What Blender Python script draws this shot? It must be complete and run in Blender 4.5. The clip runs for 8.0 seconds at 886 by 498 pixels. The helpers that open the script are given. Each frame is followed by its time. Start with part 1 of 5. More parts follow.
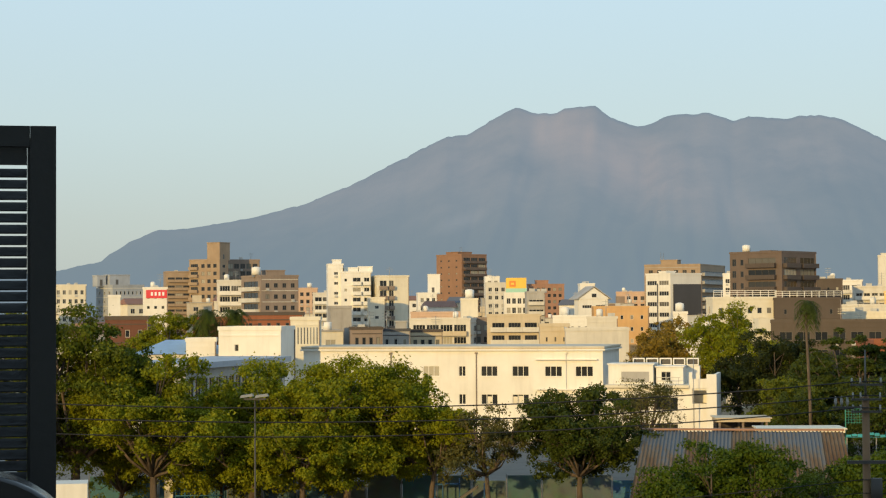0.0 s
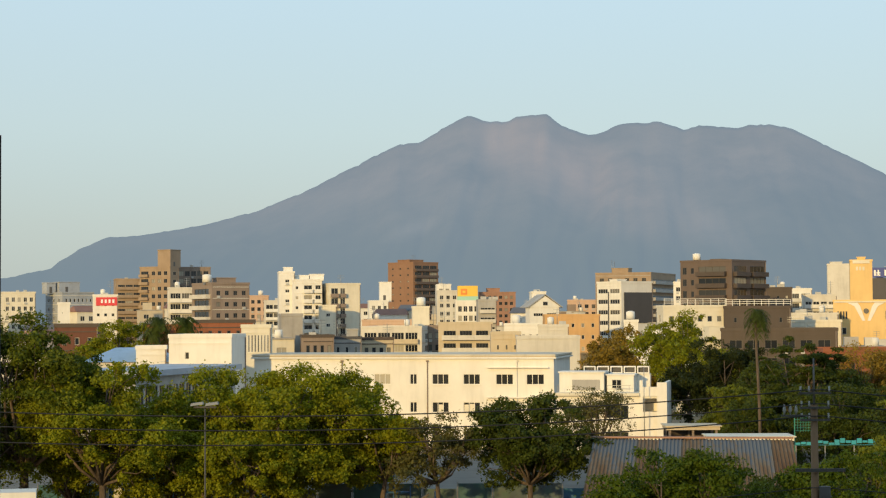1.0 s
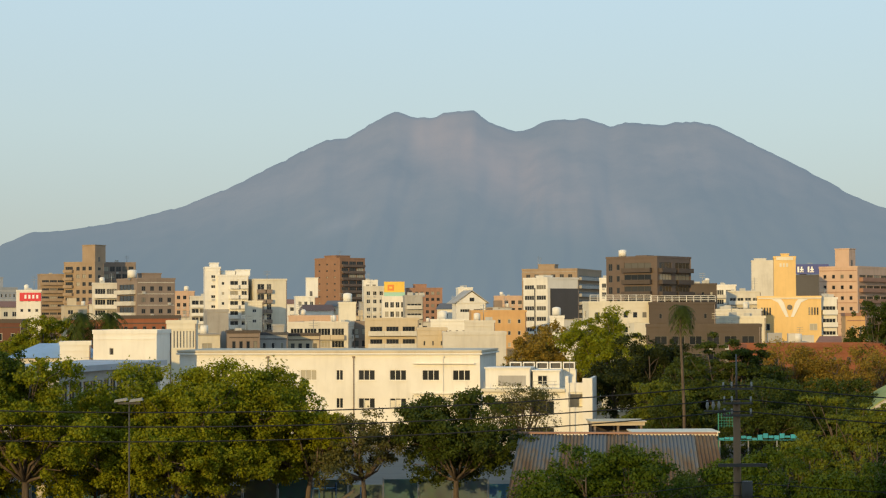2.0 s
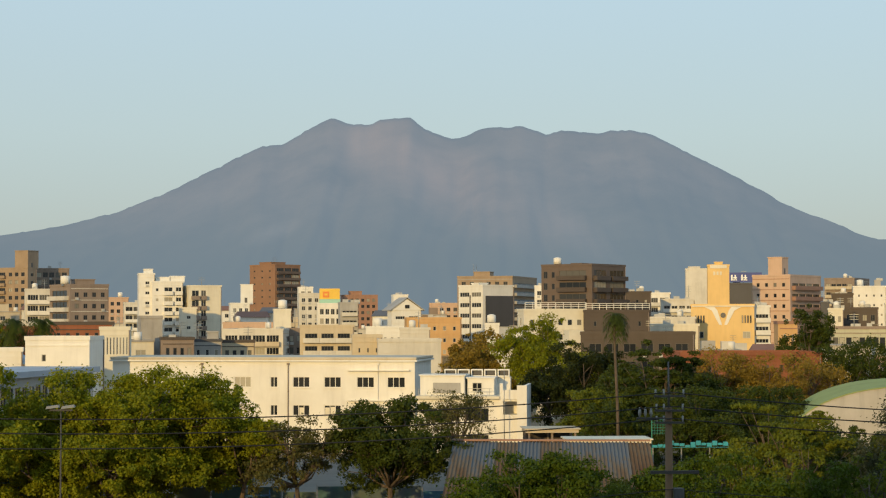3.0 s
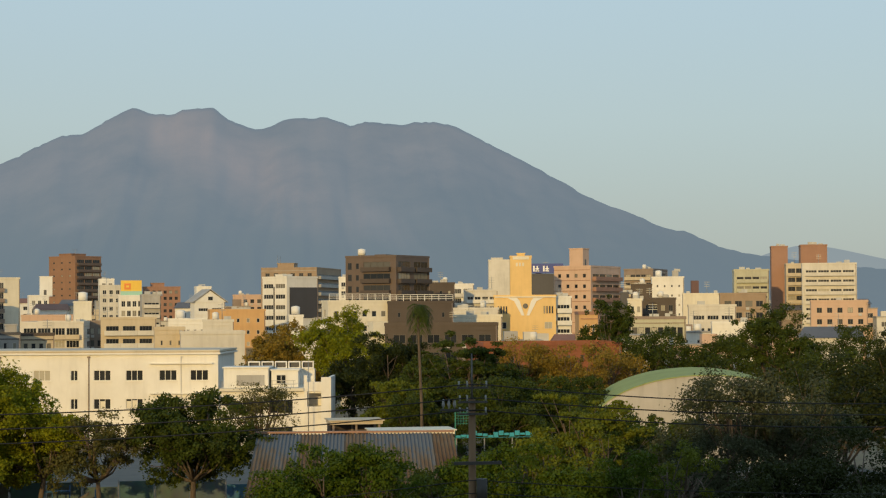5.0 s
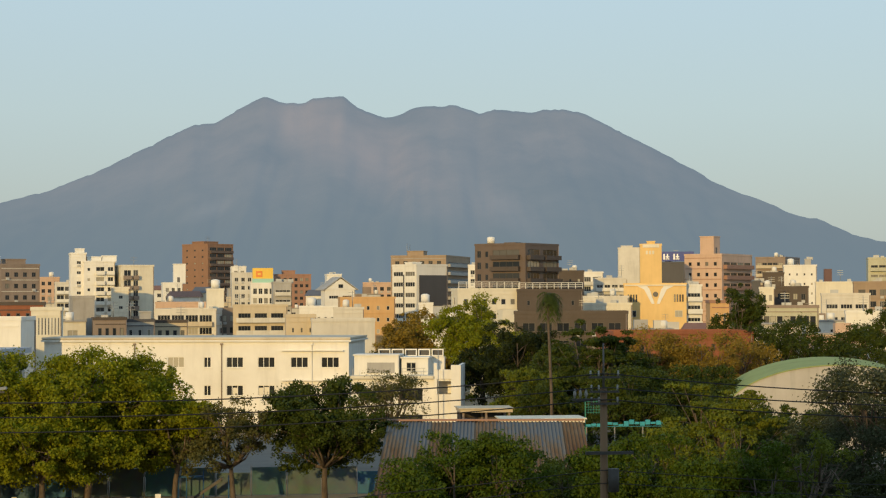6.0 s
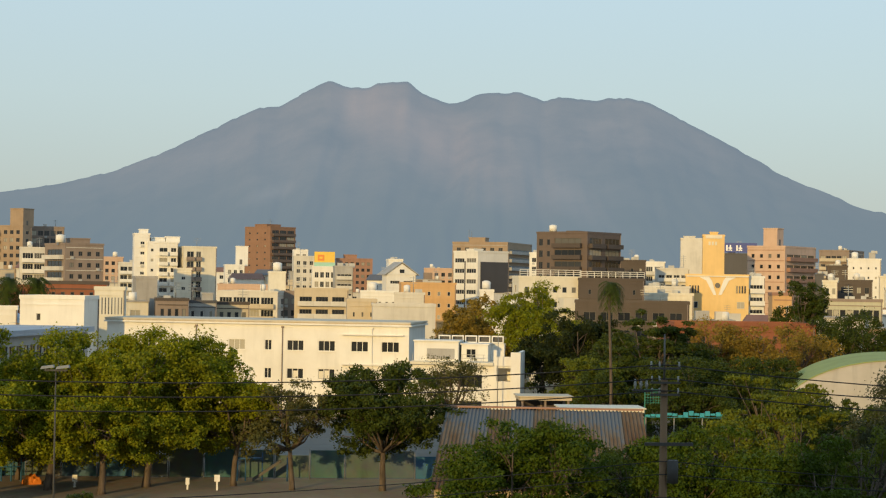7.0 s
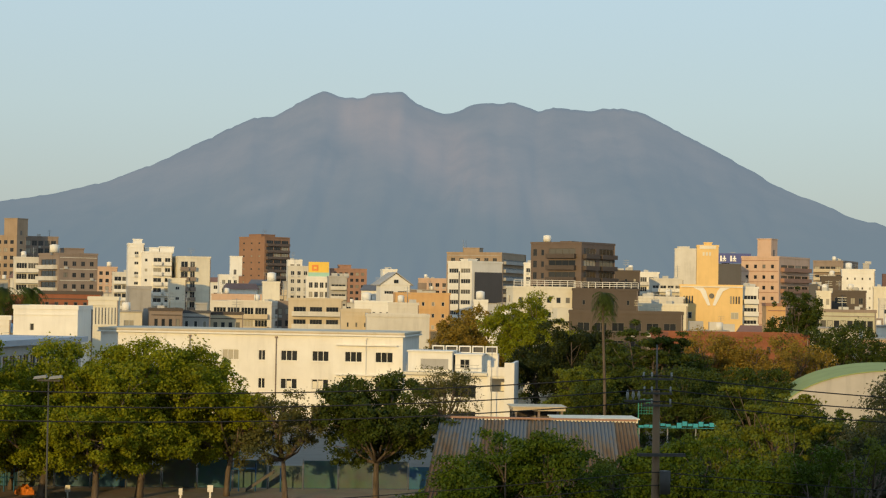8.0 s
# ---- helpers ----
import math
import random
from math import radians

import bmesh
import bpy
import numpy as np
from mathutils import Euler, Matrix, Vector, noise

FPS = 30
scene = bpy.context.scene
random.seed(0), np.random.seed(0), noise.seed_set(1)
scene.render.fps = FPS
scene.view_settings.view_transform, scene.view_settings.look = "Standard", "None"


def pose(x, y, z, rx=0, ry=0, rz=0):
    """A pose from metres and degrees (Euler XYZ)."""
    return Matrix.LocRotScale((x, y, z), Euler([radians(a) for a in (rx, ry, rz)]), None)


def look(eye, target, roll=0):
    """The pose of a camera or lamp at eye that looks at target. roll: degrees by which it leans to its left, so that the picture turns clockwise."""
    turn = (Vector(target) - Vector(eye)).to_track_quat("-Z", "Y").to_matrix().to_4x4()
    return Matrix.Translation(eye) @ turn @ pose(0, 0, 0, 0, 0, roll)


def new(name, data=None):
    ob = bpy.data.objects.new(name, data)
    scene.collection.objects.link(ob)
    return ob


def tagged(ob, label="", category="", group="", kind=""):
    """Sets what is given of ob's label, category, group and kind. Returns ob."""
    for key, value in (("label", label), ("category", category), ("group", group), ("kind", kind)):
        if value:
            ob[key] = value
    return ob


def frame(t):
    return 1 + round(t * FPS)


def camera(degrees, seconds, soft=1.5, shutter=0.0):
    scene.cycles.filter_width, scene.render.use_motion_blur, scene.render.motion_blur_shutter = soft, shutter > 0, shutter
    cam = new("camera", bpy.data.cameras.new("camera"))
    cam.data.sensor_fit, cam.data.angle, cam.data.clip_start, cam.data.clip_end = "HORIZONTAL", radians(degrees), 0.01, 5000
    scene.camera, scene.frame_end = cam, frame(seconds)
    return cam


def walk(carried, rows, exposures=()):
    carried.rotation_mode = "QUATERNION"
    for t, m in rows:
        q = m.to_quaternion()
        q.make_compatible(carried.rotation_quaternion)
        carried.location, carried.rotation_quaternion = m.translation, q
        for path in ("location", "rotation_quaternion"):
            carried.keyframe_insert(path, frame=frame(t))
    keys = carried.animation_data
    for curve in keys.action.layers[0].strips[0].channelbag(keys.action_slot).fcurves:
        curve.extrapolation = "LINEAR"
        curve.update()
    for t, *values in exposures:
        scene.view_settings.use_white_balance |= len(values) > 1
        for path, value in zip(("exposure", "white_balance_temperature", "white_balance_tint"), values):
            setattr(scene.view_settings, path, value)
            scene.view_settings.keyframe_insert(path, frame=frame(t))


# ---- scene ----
# ---------------------------------------------------------------- camera
EYE = 16.7
cam = camera(27.0, 8.0, soft=1.2)


def turned(x, z, yaw, pitch, roll):
    return pose(x, 0, EYE + z, 0, 0, yaw) @ pose(0, 0, 0, pitch, 0, 0) @ pose(0, 0, 0, 0, roll, 0) @ pose(0, 0, 0, 90, 0, 0)


ROWS = [
    (0.0, -0.08, -0.06, 2.253, 1.888, 0.372),
    (0.3, -0.08, -0.044, 2.02, 1.925, 0.378),
    (0.5, -0.08, -0.04, 1.749, 2.010, 0.366),
    (0.8, -0.07, -0.043, 1.09, 2.04, 0.321),
    (1.0, -0.056, -0.045, 0.749, 2.122, 0.296),
    (1.5, -0.024, -0.045, 0.01, 2.210, 0.296),
    (1.7, -0.015, -0.045, -0.66, 1.93, 0.28),
    (2.8, 0.06, -0.05, -3.07, 2.235, 0.12),
    (3.0, 0.07, -0.05, -3.513, 2.200, 0.101),
    (3.2, 0.072, -0.053, -4.04, 2.15, 0.178),
    (3.5, 0.072, -0.06, -5.184, 2.078, 0.288),
    (3.8, 0.068, -0.06, -6.35, 2.02, 0.195),
    (4.0, 0.066, -0.06, -7.285, 2.039, 0.192),
    (4.2, 0.08, -0.06, -8.52, 1.80, 0.315),
    (4.75, 0.075, -0.02, -9.85, 1.86, 0.38),
    (5.3, 0.05, 0.022, -8.74, 1.945, 0.431),
    (5.5, -0.01, 0.034, -7.822, 1.857, 0.639),
    (5.7, -0.013, 0.044, -6.65, 1.76, 0.60),
    (5.8, -0.013, 0.048, -6.29, 1.76, 0.50),
    (6.0, -0.016, 0.054, -5.584, 1.542, 0.202),
    (6.1, -0.02, 0.056, -4.87, 1.18, -0.029),
    (6.2, -0.025, 0.058, -4.29, 0.0, -0.223),
    (6.3, -0.03, 0.06, -3.72, -0.13, -0.3),
    (6.5, -0.036, 0.064, -3.245, 0.405, -0.513),
    (6.7, -0.043, 0.072, -3.465, 0.51, -0.80),
    (7.0, -0.05, 0.08, -3.673, 1.109, -0.894),
    (7.2, -0.043, 0.073, -2.73, 1.06, -0.986),
    (7.5, -0.018, 0.06, -2.628, 1.106, -1.154),
    (7.8, 0.006, 0.073, -3.41, 1.30, -1.06),
    (8.0, 0.02, 0.09, -3.841, 1.429, -0.937),
]
walk(cam, [(t, turned(*r)) for t, *r in ROWS],
     exposures=[(t, stops, 6750, 10) for t, stops in ((0.0, 0.02), (1.5, -0.03), (3.5, -0.22), (4.2, -0.28), (5.5, -0.32), (6.5, -0.06), (8.0, -0.16))])

# ---------------------------------------------------------------- light
SUN_AZ, SUN_EL = 206.0, 9.5          # bearing clockwise from +y, height above the horizon
world = bpy.data.worlds.new("world")
scene.world = world
world.use_nodes = True
wn, wl = world.node_tree.nodes, world.node_tree.links
sky = wn.new("ShaderNodeTexSky")
sky.sky_type, sky.sun_disc = "NISHITA", False
sky.sun_elevation, sky.sun_rotation = radians(SUN_EL), radians(SUN_AZ)
sky.air_density, sky.dust_density, sky.ozone_density = 1.0, 1.0, 2.0
# thin even haze over the clear sky, a little greyer towards the horizon
wtc, wsep, wmap = wn.new("ShaderNodeTexCoord"), wn.new("ShaderNodeSeparateXYZ"), wn.new("ShaderNodeMapRange")
wl.new(wtc.outputs["Generated"], wsep.inputs[0])
wl.new(wsep.outputs["Z"], wmap.inputs["Value"])
wmap.inputs["From Min"].default_value, wmap.inputs["From Max"].default_value = 0.0, 0.5
haze = wn.new("ShaderNodeValToRGB")
haze.color_ramp.elements[0].position, haze.color_ramp.elements[0].color = 0.0, (3.2, 3.8, 3.85, 1)
haze.color_ramp.elements[1].position, haze.color_ramp.elements[1].color = 1.0, (3.2, 4.5, 5.7, 1)
for pos, col in ((0.1, (3.5, 4.15, 4.3, 1)), (0.2, (3.85, 4.8, 5.15, 1)), (0.36, (4.0, 5.3, 6.15, 1))):
    el = haze.color_ramp.elements.new(pos)
    el.color = col
wl.new(wmap.outputs[0], haze.inputs[0])
wmix = wn.new("ShaderNodeMix")
wmix.data_type = "RGBA"
wmix.inputs[0].default_value = 0.8
wl.new(sky.outputs[0], wmix.inputs[6])
wl.new(haze.outputs[0], wmix.inputs[7])
wl.new(wmix.outputs[2], wn["Background"].inputs[0])
wn["Background"].inputs[1].default_value = 0.15
sun = new("sun", bpy.data.lights.new("sun", "SUN"))
sun.data.energy, sun.data.angle, sun.data.color = 3.2, radians(0.8), (1.0, 0.69, 0.27)
sun.matrix_world = look((0, 0, 0), (-math.sin(radians(SUN_AZ)) * math.cos(radians(SUN_EL)), -math.cos(radians(SUN_AZ)) * math.cos(radians(SUN_EL)), -math.sin(radians(SUN_EL))))
sun.location = (0, -50, 80)
scene.view_settings.exposure = 0.0


# ---------------------------------------------------------------- materials
def material(name):
    m = bpy.data.materials.new(name)
    m.use_nodes = True
    return m, m.node_tree.nodes, m.node_tree.links, m.node_tree.nodes["Principled BSDF"]


def ramp(nodes, stops):
    r = nodes.new("ShaderNodeValToRGB")
    while len(r.color_ramp.elements) < len(stops):
        r.color_ramp.elements.new(0.5)
    for e, (p, c) in zip(r.color_ramp.elements, stops):
        e.position, e.color = p, (*c, 1)
    return r


def noise_node(nodes, links, scale, detail=4.0, stretch=(1, 1, 1), space="Object", rough=0.6):
    tc, mp, nz = nodes.new("ShaderNodeTexCoord"), nodes.new("ShaderNodeMapping"), nodes.new("ShaderNodeTexNoise")
    mp.inputs["Scale"].default_value = stretch
    links.new(tc.outputs[space], mp.inputs[0])
    links.new(mp.outputs[0], nz.inputs["Vector"])
    nz.inputs["Scale"].default_value, nz.inputs["Detail"].default_value, nz.inputs["Roughness"].default_value = scale, detail, rough
    return nz


def mixed(nodes, links, fac, a, b, mode="MIX"):
    m = nodes.new("ShaderNodeMix")
    m.data_type, m.blend_type = "RGBA", mode
    for sock, v in ((m.inputs[0], fac), (m.inputs[6], a), (m.inputs[7], b)):
        if isinstance(v, (int, float)):
            sock.default_value = v
        elif isinstance(v, tuple):
            sock.default_value = (*v, 1)
        else:
            links.new(v, sock)
    return m.outputs[2]


PAINTS = {}


def paint(rgb, rough=0.75, streak=0.25, grain=1.0, metal=0.0):
    """Weathered plaster, paint or tile of one base colour, with rain streaks and blotches."""
    key = (rgb, rough, streak, grain, metal)
    if key in PAINTS:
        return PAINTS[key]
    m, n, l, p = material("weathered_paint")
    big = noise_node(n, l, 0.22 * grain, 5)
    run = noise_node(n, l, 1.1 * grain, 5, (1, 1, 0.12))
    fine = noise_node(n, l, 9 * grain, 3)
    r1 = ramp(n, [(0.35, (1, 1, 1)), (0.75, (1 - streak, 1 - streak * 1.05, 1 - streak * 1.15))])
    r2 = ramp(n, [(0.5, (1, 1, 1)), (0.8, (1 - streak * 0.9,) * 3)])
    l.new(big.outputs["Fac"], r1.inputs[0])
    l.new(run.outputs["Fac"], r2.inputs[0])
    c = mixed(n, l, 1.0, rgb, r1.outputs[0], "MULTIPLY")
    c = mixed(n, l, 1.0, c, r2.outputs[0], "MULTIPLY")
    l.new(c, p.inputs["Base Color"])
    p.inputs["Roughness"].default_value, p.inputs["Metallic"].default_value = rough, metal
    b = n.new("ShaderNodeBump")
    b.inputs["Strength"].default_value, b.inputs["Distance"].default_value = 0.25, 0.03
    l.new(fine.outputs["Fac"], b.inputs["Height"])
    l.new(b.outputs[0], p.inputs["Normal"])
    PAINTS[key] = m
    return m


def window_glass():
    m, n, l, p = material("window_glass")
    info = n.new("ShaderNodeObjectInfo")
    r = ramp(n, [(0.0, (0.015, 0.018, 0.022)), (0.72, (0.03, 0.034, 0.04)), (0.82, (0.12, 0.115, 0.1)), (0.95, (0.42, 0.39, 0.31))])
    l.new(info.outputs["Random"], r.inputs[0])
    l.new(r.outputs[0], p.inputs["Base Color"])
    p.inputs["Roughness"].default_value, p.inputs["IOR"].default_value = 0.12, 1.45
    return m


def leaf_material(name, dark, light, tone, through_light=0.25):
    """Leaves: colour varies from leaf to leaf and from bough to bough."""
    m, n, l, p = material(name)
    geo = n.new("ShaderNodeNewGeometry")
    r = ramp(n, [(0.0, dark), (0.6, light), (1.0, tone)])
    big = noise_node(n, l, 0.45, 3)
    add = n.new("ShaderNodeMath")
    add.operation = "MULTIPLY_ADD"
    add.inputs[1].default_value, add.inputs[2].default_value = 0.3, 0.05
    l.new(geo.outputs["Random Per Island"], add.inputs[0])
    add2 = n.new("ShaderNodeMath")
    add2.operation = "MULTIPLY_ADD"
    add2.inputs[1].default_value = 0.9
    l.new(big.outputs["Fac"], add2.inputs[0])
    sub = n.new("ShaderNodeMath")
    sub.operation = "SUBTRACT"
    sub.inputs[1].default_value = 0.2
    l.new(add.outputs[0], sub.inputs[0])
    l.new(sub.outputs[0], add2.inputs[2])
    l.new(add2.outputs[0], r.inputs[0])
    l.new(r.outputs[0], p.inputs["Base Color"])
    p.inputs["Roughness"].default_value, p.inputs["Specular IOR Level"].default_value = 0.6, 0.2
    t = n.new("ShaderNodeBsdfTranslucent")
    l.new(r.outputs[0], t.inputs[0])
    mx = n.new("ShaderNodeMixShader")
    mx.inputs[0].default_value = through_light
    l.new(p.outputs[0], mx.inputs[1])
    l.new(t.outputs[0], mx.inputs[2])
    l.new(mx.outputs[0], n["Material Output"].inputs[0])
    return m


def bark_material():
    m, n, l, p = material("bark")
    nz = noise_node(n, l, 3.0, 5, (1, 1, 0.25))
    r = ramp(n, [(0.3, (0.05, 0.038, 0.028)), (0.7, (0.16, 0.12, 0.085))])
    l.new(nz.outputs["Fac"], r.inputs[0])
    l.new(r.outputs[0], p.inputs["Base Color"])
    p.inputs["Roughness"].default_value = 0.9
    b = n.new("ShaderNodeBump")
    b.inputs["Distance"].default_value = 0.05
    l.new(nz.outputs["Fac"], b.inputs["Height"])
    l.new(b.outputs[0], p.inputs["Normal"])
    return m


def ground_material():
    m, n, l, p = material("dry_earth_and_turf")
    a = noise_node(n, l, 0.03, 6)
    b = noise_node(n, l, 1.2, 5)
    r = ramp(n, [(0.35, (0.235, 0.175, 0.105)), (0.55, (0.27, 0.205, 0.125)), (0.7, (0.12, 0.12, 0.055))])
    l.new(a.outputs["Fac"], r.inputs[0])
    c = mixed(n, l, 0.35, r.outputs[0], b.outputs["Color"], "OVERLAY")
    l.new(c, p.inputs["Base Color"])
    p.inputs["Roughness"].default_value = 0.95
    return m


def mountain_material(name, rock, scar, wood, haze_glow, haze_share, scars=()):
    """Volcanic slope: bare rock above, woods below, a fan of pale ash; distance haze is painted in as blue emission
    mixed over the slope.
    """
    m, n, l, p = material(name)
    a = noise_node(n, l, 0.003, 6)
    b = noise_node(n, l, 0.012, 5, (1, 1, 0.45))
    r = ramp(n, [(0.4, rock), (0.72, scar)])
    mm = n.new("ShaderNodeMath")
    mm.operation = "MULTIPLY_ADD"
    mm.inputs[1].default_value, mm.inputs[2].default_value = 0.25, 0.0
    l.new(b.outputs["Fac"], mm.inputs[0])
    sc = n.new("ShaderNodeMath")
    sc.operation = "MULTIPLY"
    sc.inputs[1].default_value = 0.75
    l.new(a.outputs["Fac"], sc.inputs[0])
    l.new(sc.outputs[0], mm.inputs[2])
    l.new(mm.outputs[0], r.inputs[0])
    tc, sep, rng = n.new("ShaderNodeTexCoord"), n.new("ShaderNodeSeparateXYZ"), n.new("ShaderNodeMapRange")
    l.new(tc.outputs["Object"], sep.inputs[0])
    rng.inputs["From Min"].default_value, rng.inputs["From Max"].default_value = 110.0, 330.0
    l.new(sep.outputs["Z"], rng.inputs["Value"])
    col = mixed(n, l, rng.outputs[0], wood, r.outputs[0])
    for (sx, sz), tilt, (wx_, wz), strength, tint in scars:
        mp, gr = n.new("ShaderNodeMapping"), n.new("ShaderNodeTexGradient")
        gr.gradient_type, mp.vector_type = "SPHERICAL", "TEXTURE"
        mp.inputs["Location"].default_value = (sx, 0, sz)
        mp.inputs["Rotation"].default_value = (0, radians(tilt), 0)
        mp.inputs["Scale"].default_value = (wx_, 1e6, wz)
        l.new(tc.outputs["Object"], mp.inputs[0])
        l.new(mp.outputs[0], gr.inputs[0])
        k = n.new("ShaderNodeMath")
        k.operation = "MULTIPLY"
        l.new(gr.outputs["Fac"], k.inputs[0])
        rb = ramp(n, [(0.35, (0.3, 0.3, 0.3)), (0.62, (1, 1, 1))])
        l.new(a.outputs["Fac"], rb.inputs[0])
        l.new(rb.outputs[0], k.inputs[1])
        k3 = n.new("ShaderNodeMath")
        k3.operation, k3.use_clamp = "MULTIPLY", True
        k3.inputs[1].default_value = strength
        l.new(k.outputs[0], k3.inputs[0])
        col = mixed(n, l, k3.outputs[0], col, tint)
    l.new(col, p.inputs["Base Color"])
    p.inputs["Roughness"].default_value, p.inputs["Specular IOR Level"].default_value = 1.0, 0.0
    # Painted haze: the slope itself glows blue by this share.
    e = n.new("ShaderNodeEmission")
    e.inputs[0].default_value, e.inputs[1].default_value = (*haze_glow, 1), 1.0
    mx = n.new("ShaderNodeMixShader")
    mx.inputs[0].default_value = haze_share
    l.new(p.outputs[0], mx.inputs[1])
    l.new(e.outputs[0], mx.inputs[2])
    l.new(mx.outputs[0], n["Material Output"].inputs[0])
    return m


GLASS = window_glass()
BARK = bark_material()
FRAME = paint((0.55, 0.54, 0.5), 0.5, 0.1)
DARK_FRAME = paint((0.1, 0.095, 0.09), 0.5, 0.1)
WHITE = paint((0.8, 0.78, 0.72), 0.7, 0.14)
CONCRETE = paint((0.4, 0.38, 0.35), 0.85, 0.3)
BLACK_METAL = paint((0.018, 0.02, 0.023), 0.45, 0.2)
STEEL = paint((0.35, 0.36, 0.36), 0.45, 0.25, 1.0, 0.6)
PALE_STEEL = paint((0.5, 0.5, 0.48), 0.6, 0.25)
CABLE = paint((0.012, 0.012, 0.013), 0.6, 0.1)


# ---------------------------------------------------------------- mesh tools
def at(az, dist):
    a = radians(az)
    return dist * math.sin(a), dist * math.cos(a)


def box(bm, x0, x1, y0, y1, z0, z1, mat=0):
    v = [bm.verts.new((x, y, z)) for x in (x0, x1) for y in (y0, y1) for z in (z0, z1)]
    for q in ((0, 1, 3, 2), (4, 6, 7, 5), (0, 4, 5, 1), (2, 3, 7, 6), (0, 2, 6, 4), (1, 5, 7, 3)):
        bm.faces.new([v[i] for i in q]).material_index = mat


def tube(bm, pts, radii, sides=7, mat=0):
    rings = []
    for i, (p, r) in enumerate(zip(pts, radii)):
        p = Vector(p)
        d = (Vector(pts[min(i + 1, len(pts) - 1)]) - Vector(pts[max(i - 1, 0)])).normalized()
        a = d.orthogonal().normalized()
        b = d.cross(a)
        rings.append([bm.verts.new(p + r * (math.cos(k * math.tau / sides) * a + math.sin(k * math.tau / sides) * b)) for k in range(sides)])
    for r0, r1 in zip(rings, rings[1:]):
        for k in range(sides):
            f = bm.faces.new((r0[k], r0[(k + 1) % sides], r1[(k + 1) % sides], r1[k]))
            f.smooth, f.material_index = True, mat
    for ring in (rings[0][::-1], rings[-1]):
        bm.faces.new(ring).material_index = mat


def mesh_of(name, bm, *mats):
    bmesh.ops.recalc_face_normals(bm, faces=bm.faces)
    me = bpy.data.meshes.new(name)
    bm.to_mesh(me)
    bm.free()
    for m in mats:
        me.materials.append(m)
    return me


def part(name, bm, mats, parent=None, label="", m=None):
    me = bm if isinstance(bm, bpy.types.Mesh) else mesh_of(name, bm, *(mats if isinstance(mats, tuple) else (mats,)))
    ob = new(name, me)
    ob.parent = parent
    if m is not None:
        ob.matrix_basis = m
    return tagged(ob, label) if label else ob


def thing(name, label, category, x=0, y=0, z=0, turn=0, group="", kind=""):
    ob = tagged(new(name), label, category, group, kind)
    ob.matrix_basis = pose(x, y, z, 0, 0, turn)
    return ob


SHARED = {}


def window_meshes(w, h, bars=1, frame_mat=None):
    """A sliding window that faces -y: a frame with mullions, and its pane; origin at its middle, on the wall's face."""
    key = (round(w, 2), round(h, 2), bars, frame_mat)
    if key not in SHARED:
        bm = bmesh.new()
        t = 0.07
        step = (w - t) / (bars + 1)
        holes = [(round(k * step + t, 3), round((k + 1) * step, 3), t, round(h - t, 3)) for k in range(bars + 1)]
        facade(bm, lambda u, z, o: (u - w / 2, 0.128 - o, z - h / 2), w, h, holes, 0.07)
        pane = bmesh.new()
        box(pane, -w / 2 + 0.01, w / 2 - 0.01, 0.13, 0.17, -h / 2 + 0.01, h / 2 - 0.01)
        SHARED[key] = mesh_of("window", bm, frame_mat or FRAME), mesh_of("pane", pane, GLASS)
    return SHARED[key]


def window(w, h, bars, frame_mat, parent, m):
    fm, pm = window_meshes(w, h, bars, frame_mat)
    ob = part("window", fm, None, parent, "", m)
    part("pane", pm, None, ob)
    return ob


def balcony_mesh(w, depth, slab_mat):
    """A balcony tray: floor slab with solid fronts on three sides."""
    key = ("balcony", round(w, 2), depth, slab_mat)
    if key not in SHARED:
        bm = bmesh.new()
        def ring(x0, x1, y0, y1, z):
            return [bm.verts.new(p) for p in ((x0, y0, z), (x1, y0, z), (x1, y1, z), (x0, y1, z))]
        a, b = ring(-w / 2, w / 2, -depth, 0, -0.18), ring(-w / 2, w / 2, -depth, 0, 0.9)
        c, d = ring(-w / 2 + 0.12, w / 2 - 0.12, -depth + 0.12, -0.05, 0.9), ring(-w / 2 + 0.12, w / 2 - 0.12, -depth + 0.12, -0.05, 0.0)
        for p, q in ((a, b), (b, c), (c, d)):
            for k in range(4):
                bm.faces.new((p[k], p[(k + 1) % 4], q[(k + 1) % 4], q[k]))
        bm.faces.new(a[::-1])
        bm.faces.new(d)
        SHARED[key] = mesh_of("balcony", bm, slab_mat)
    return SHARED[key]


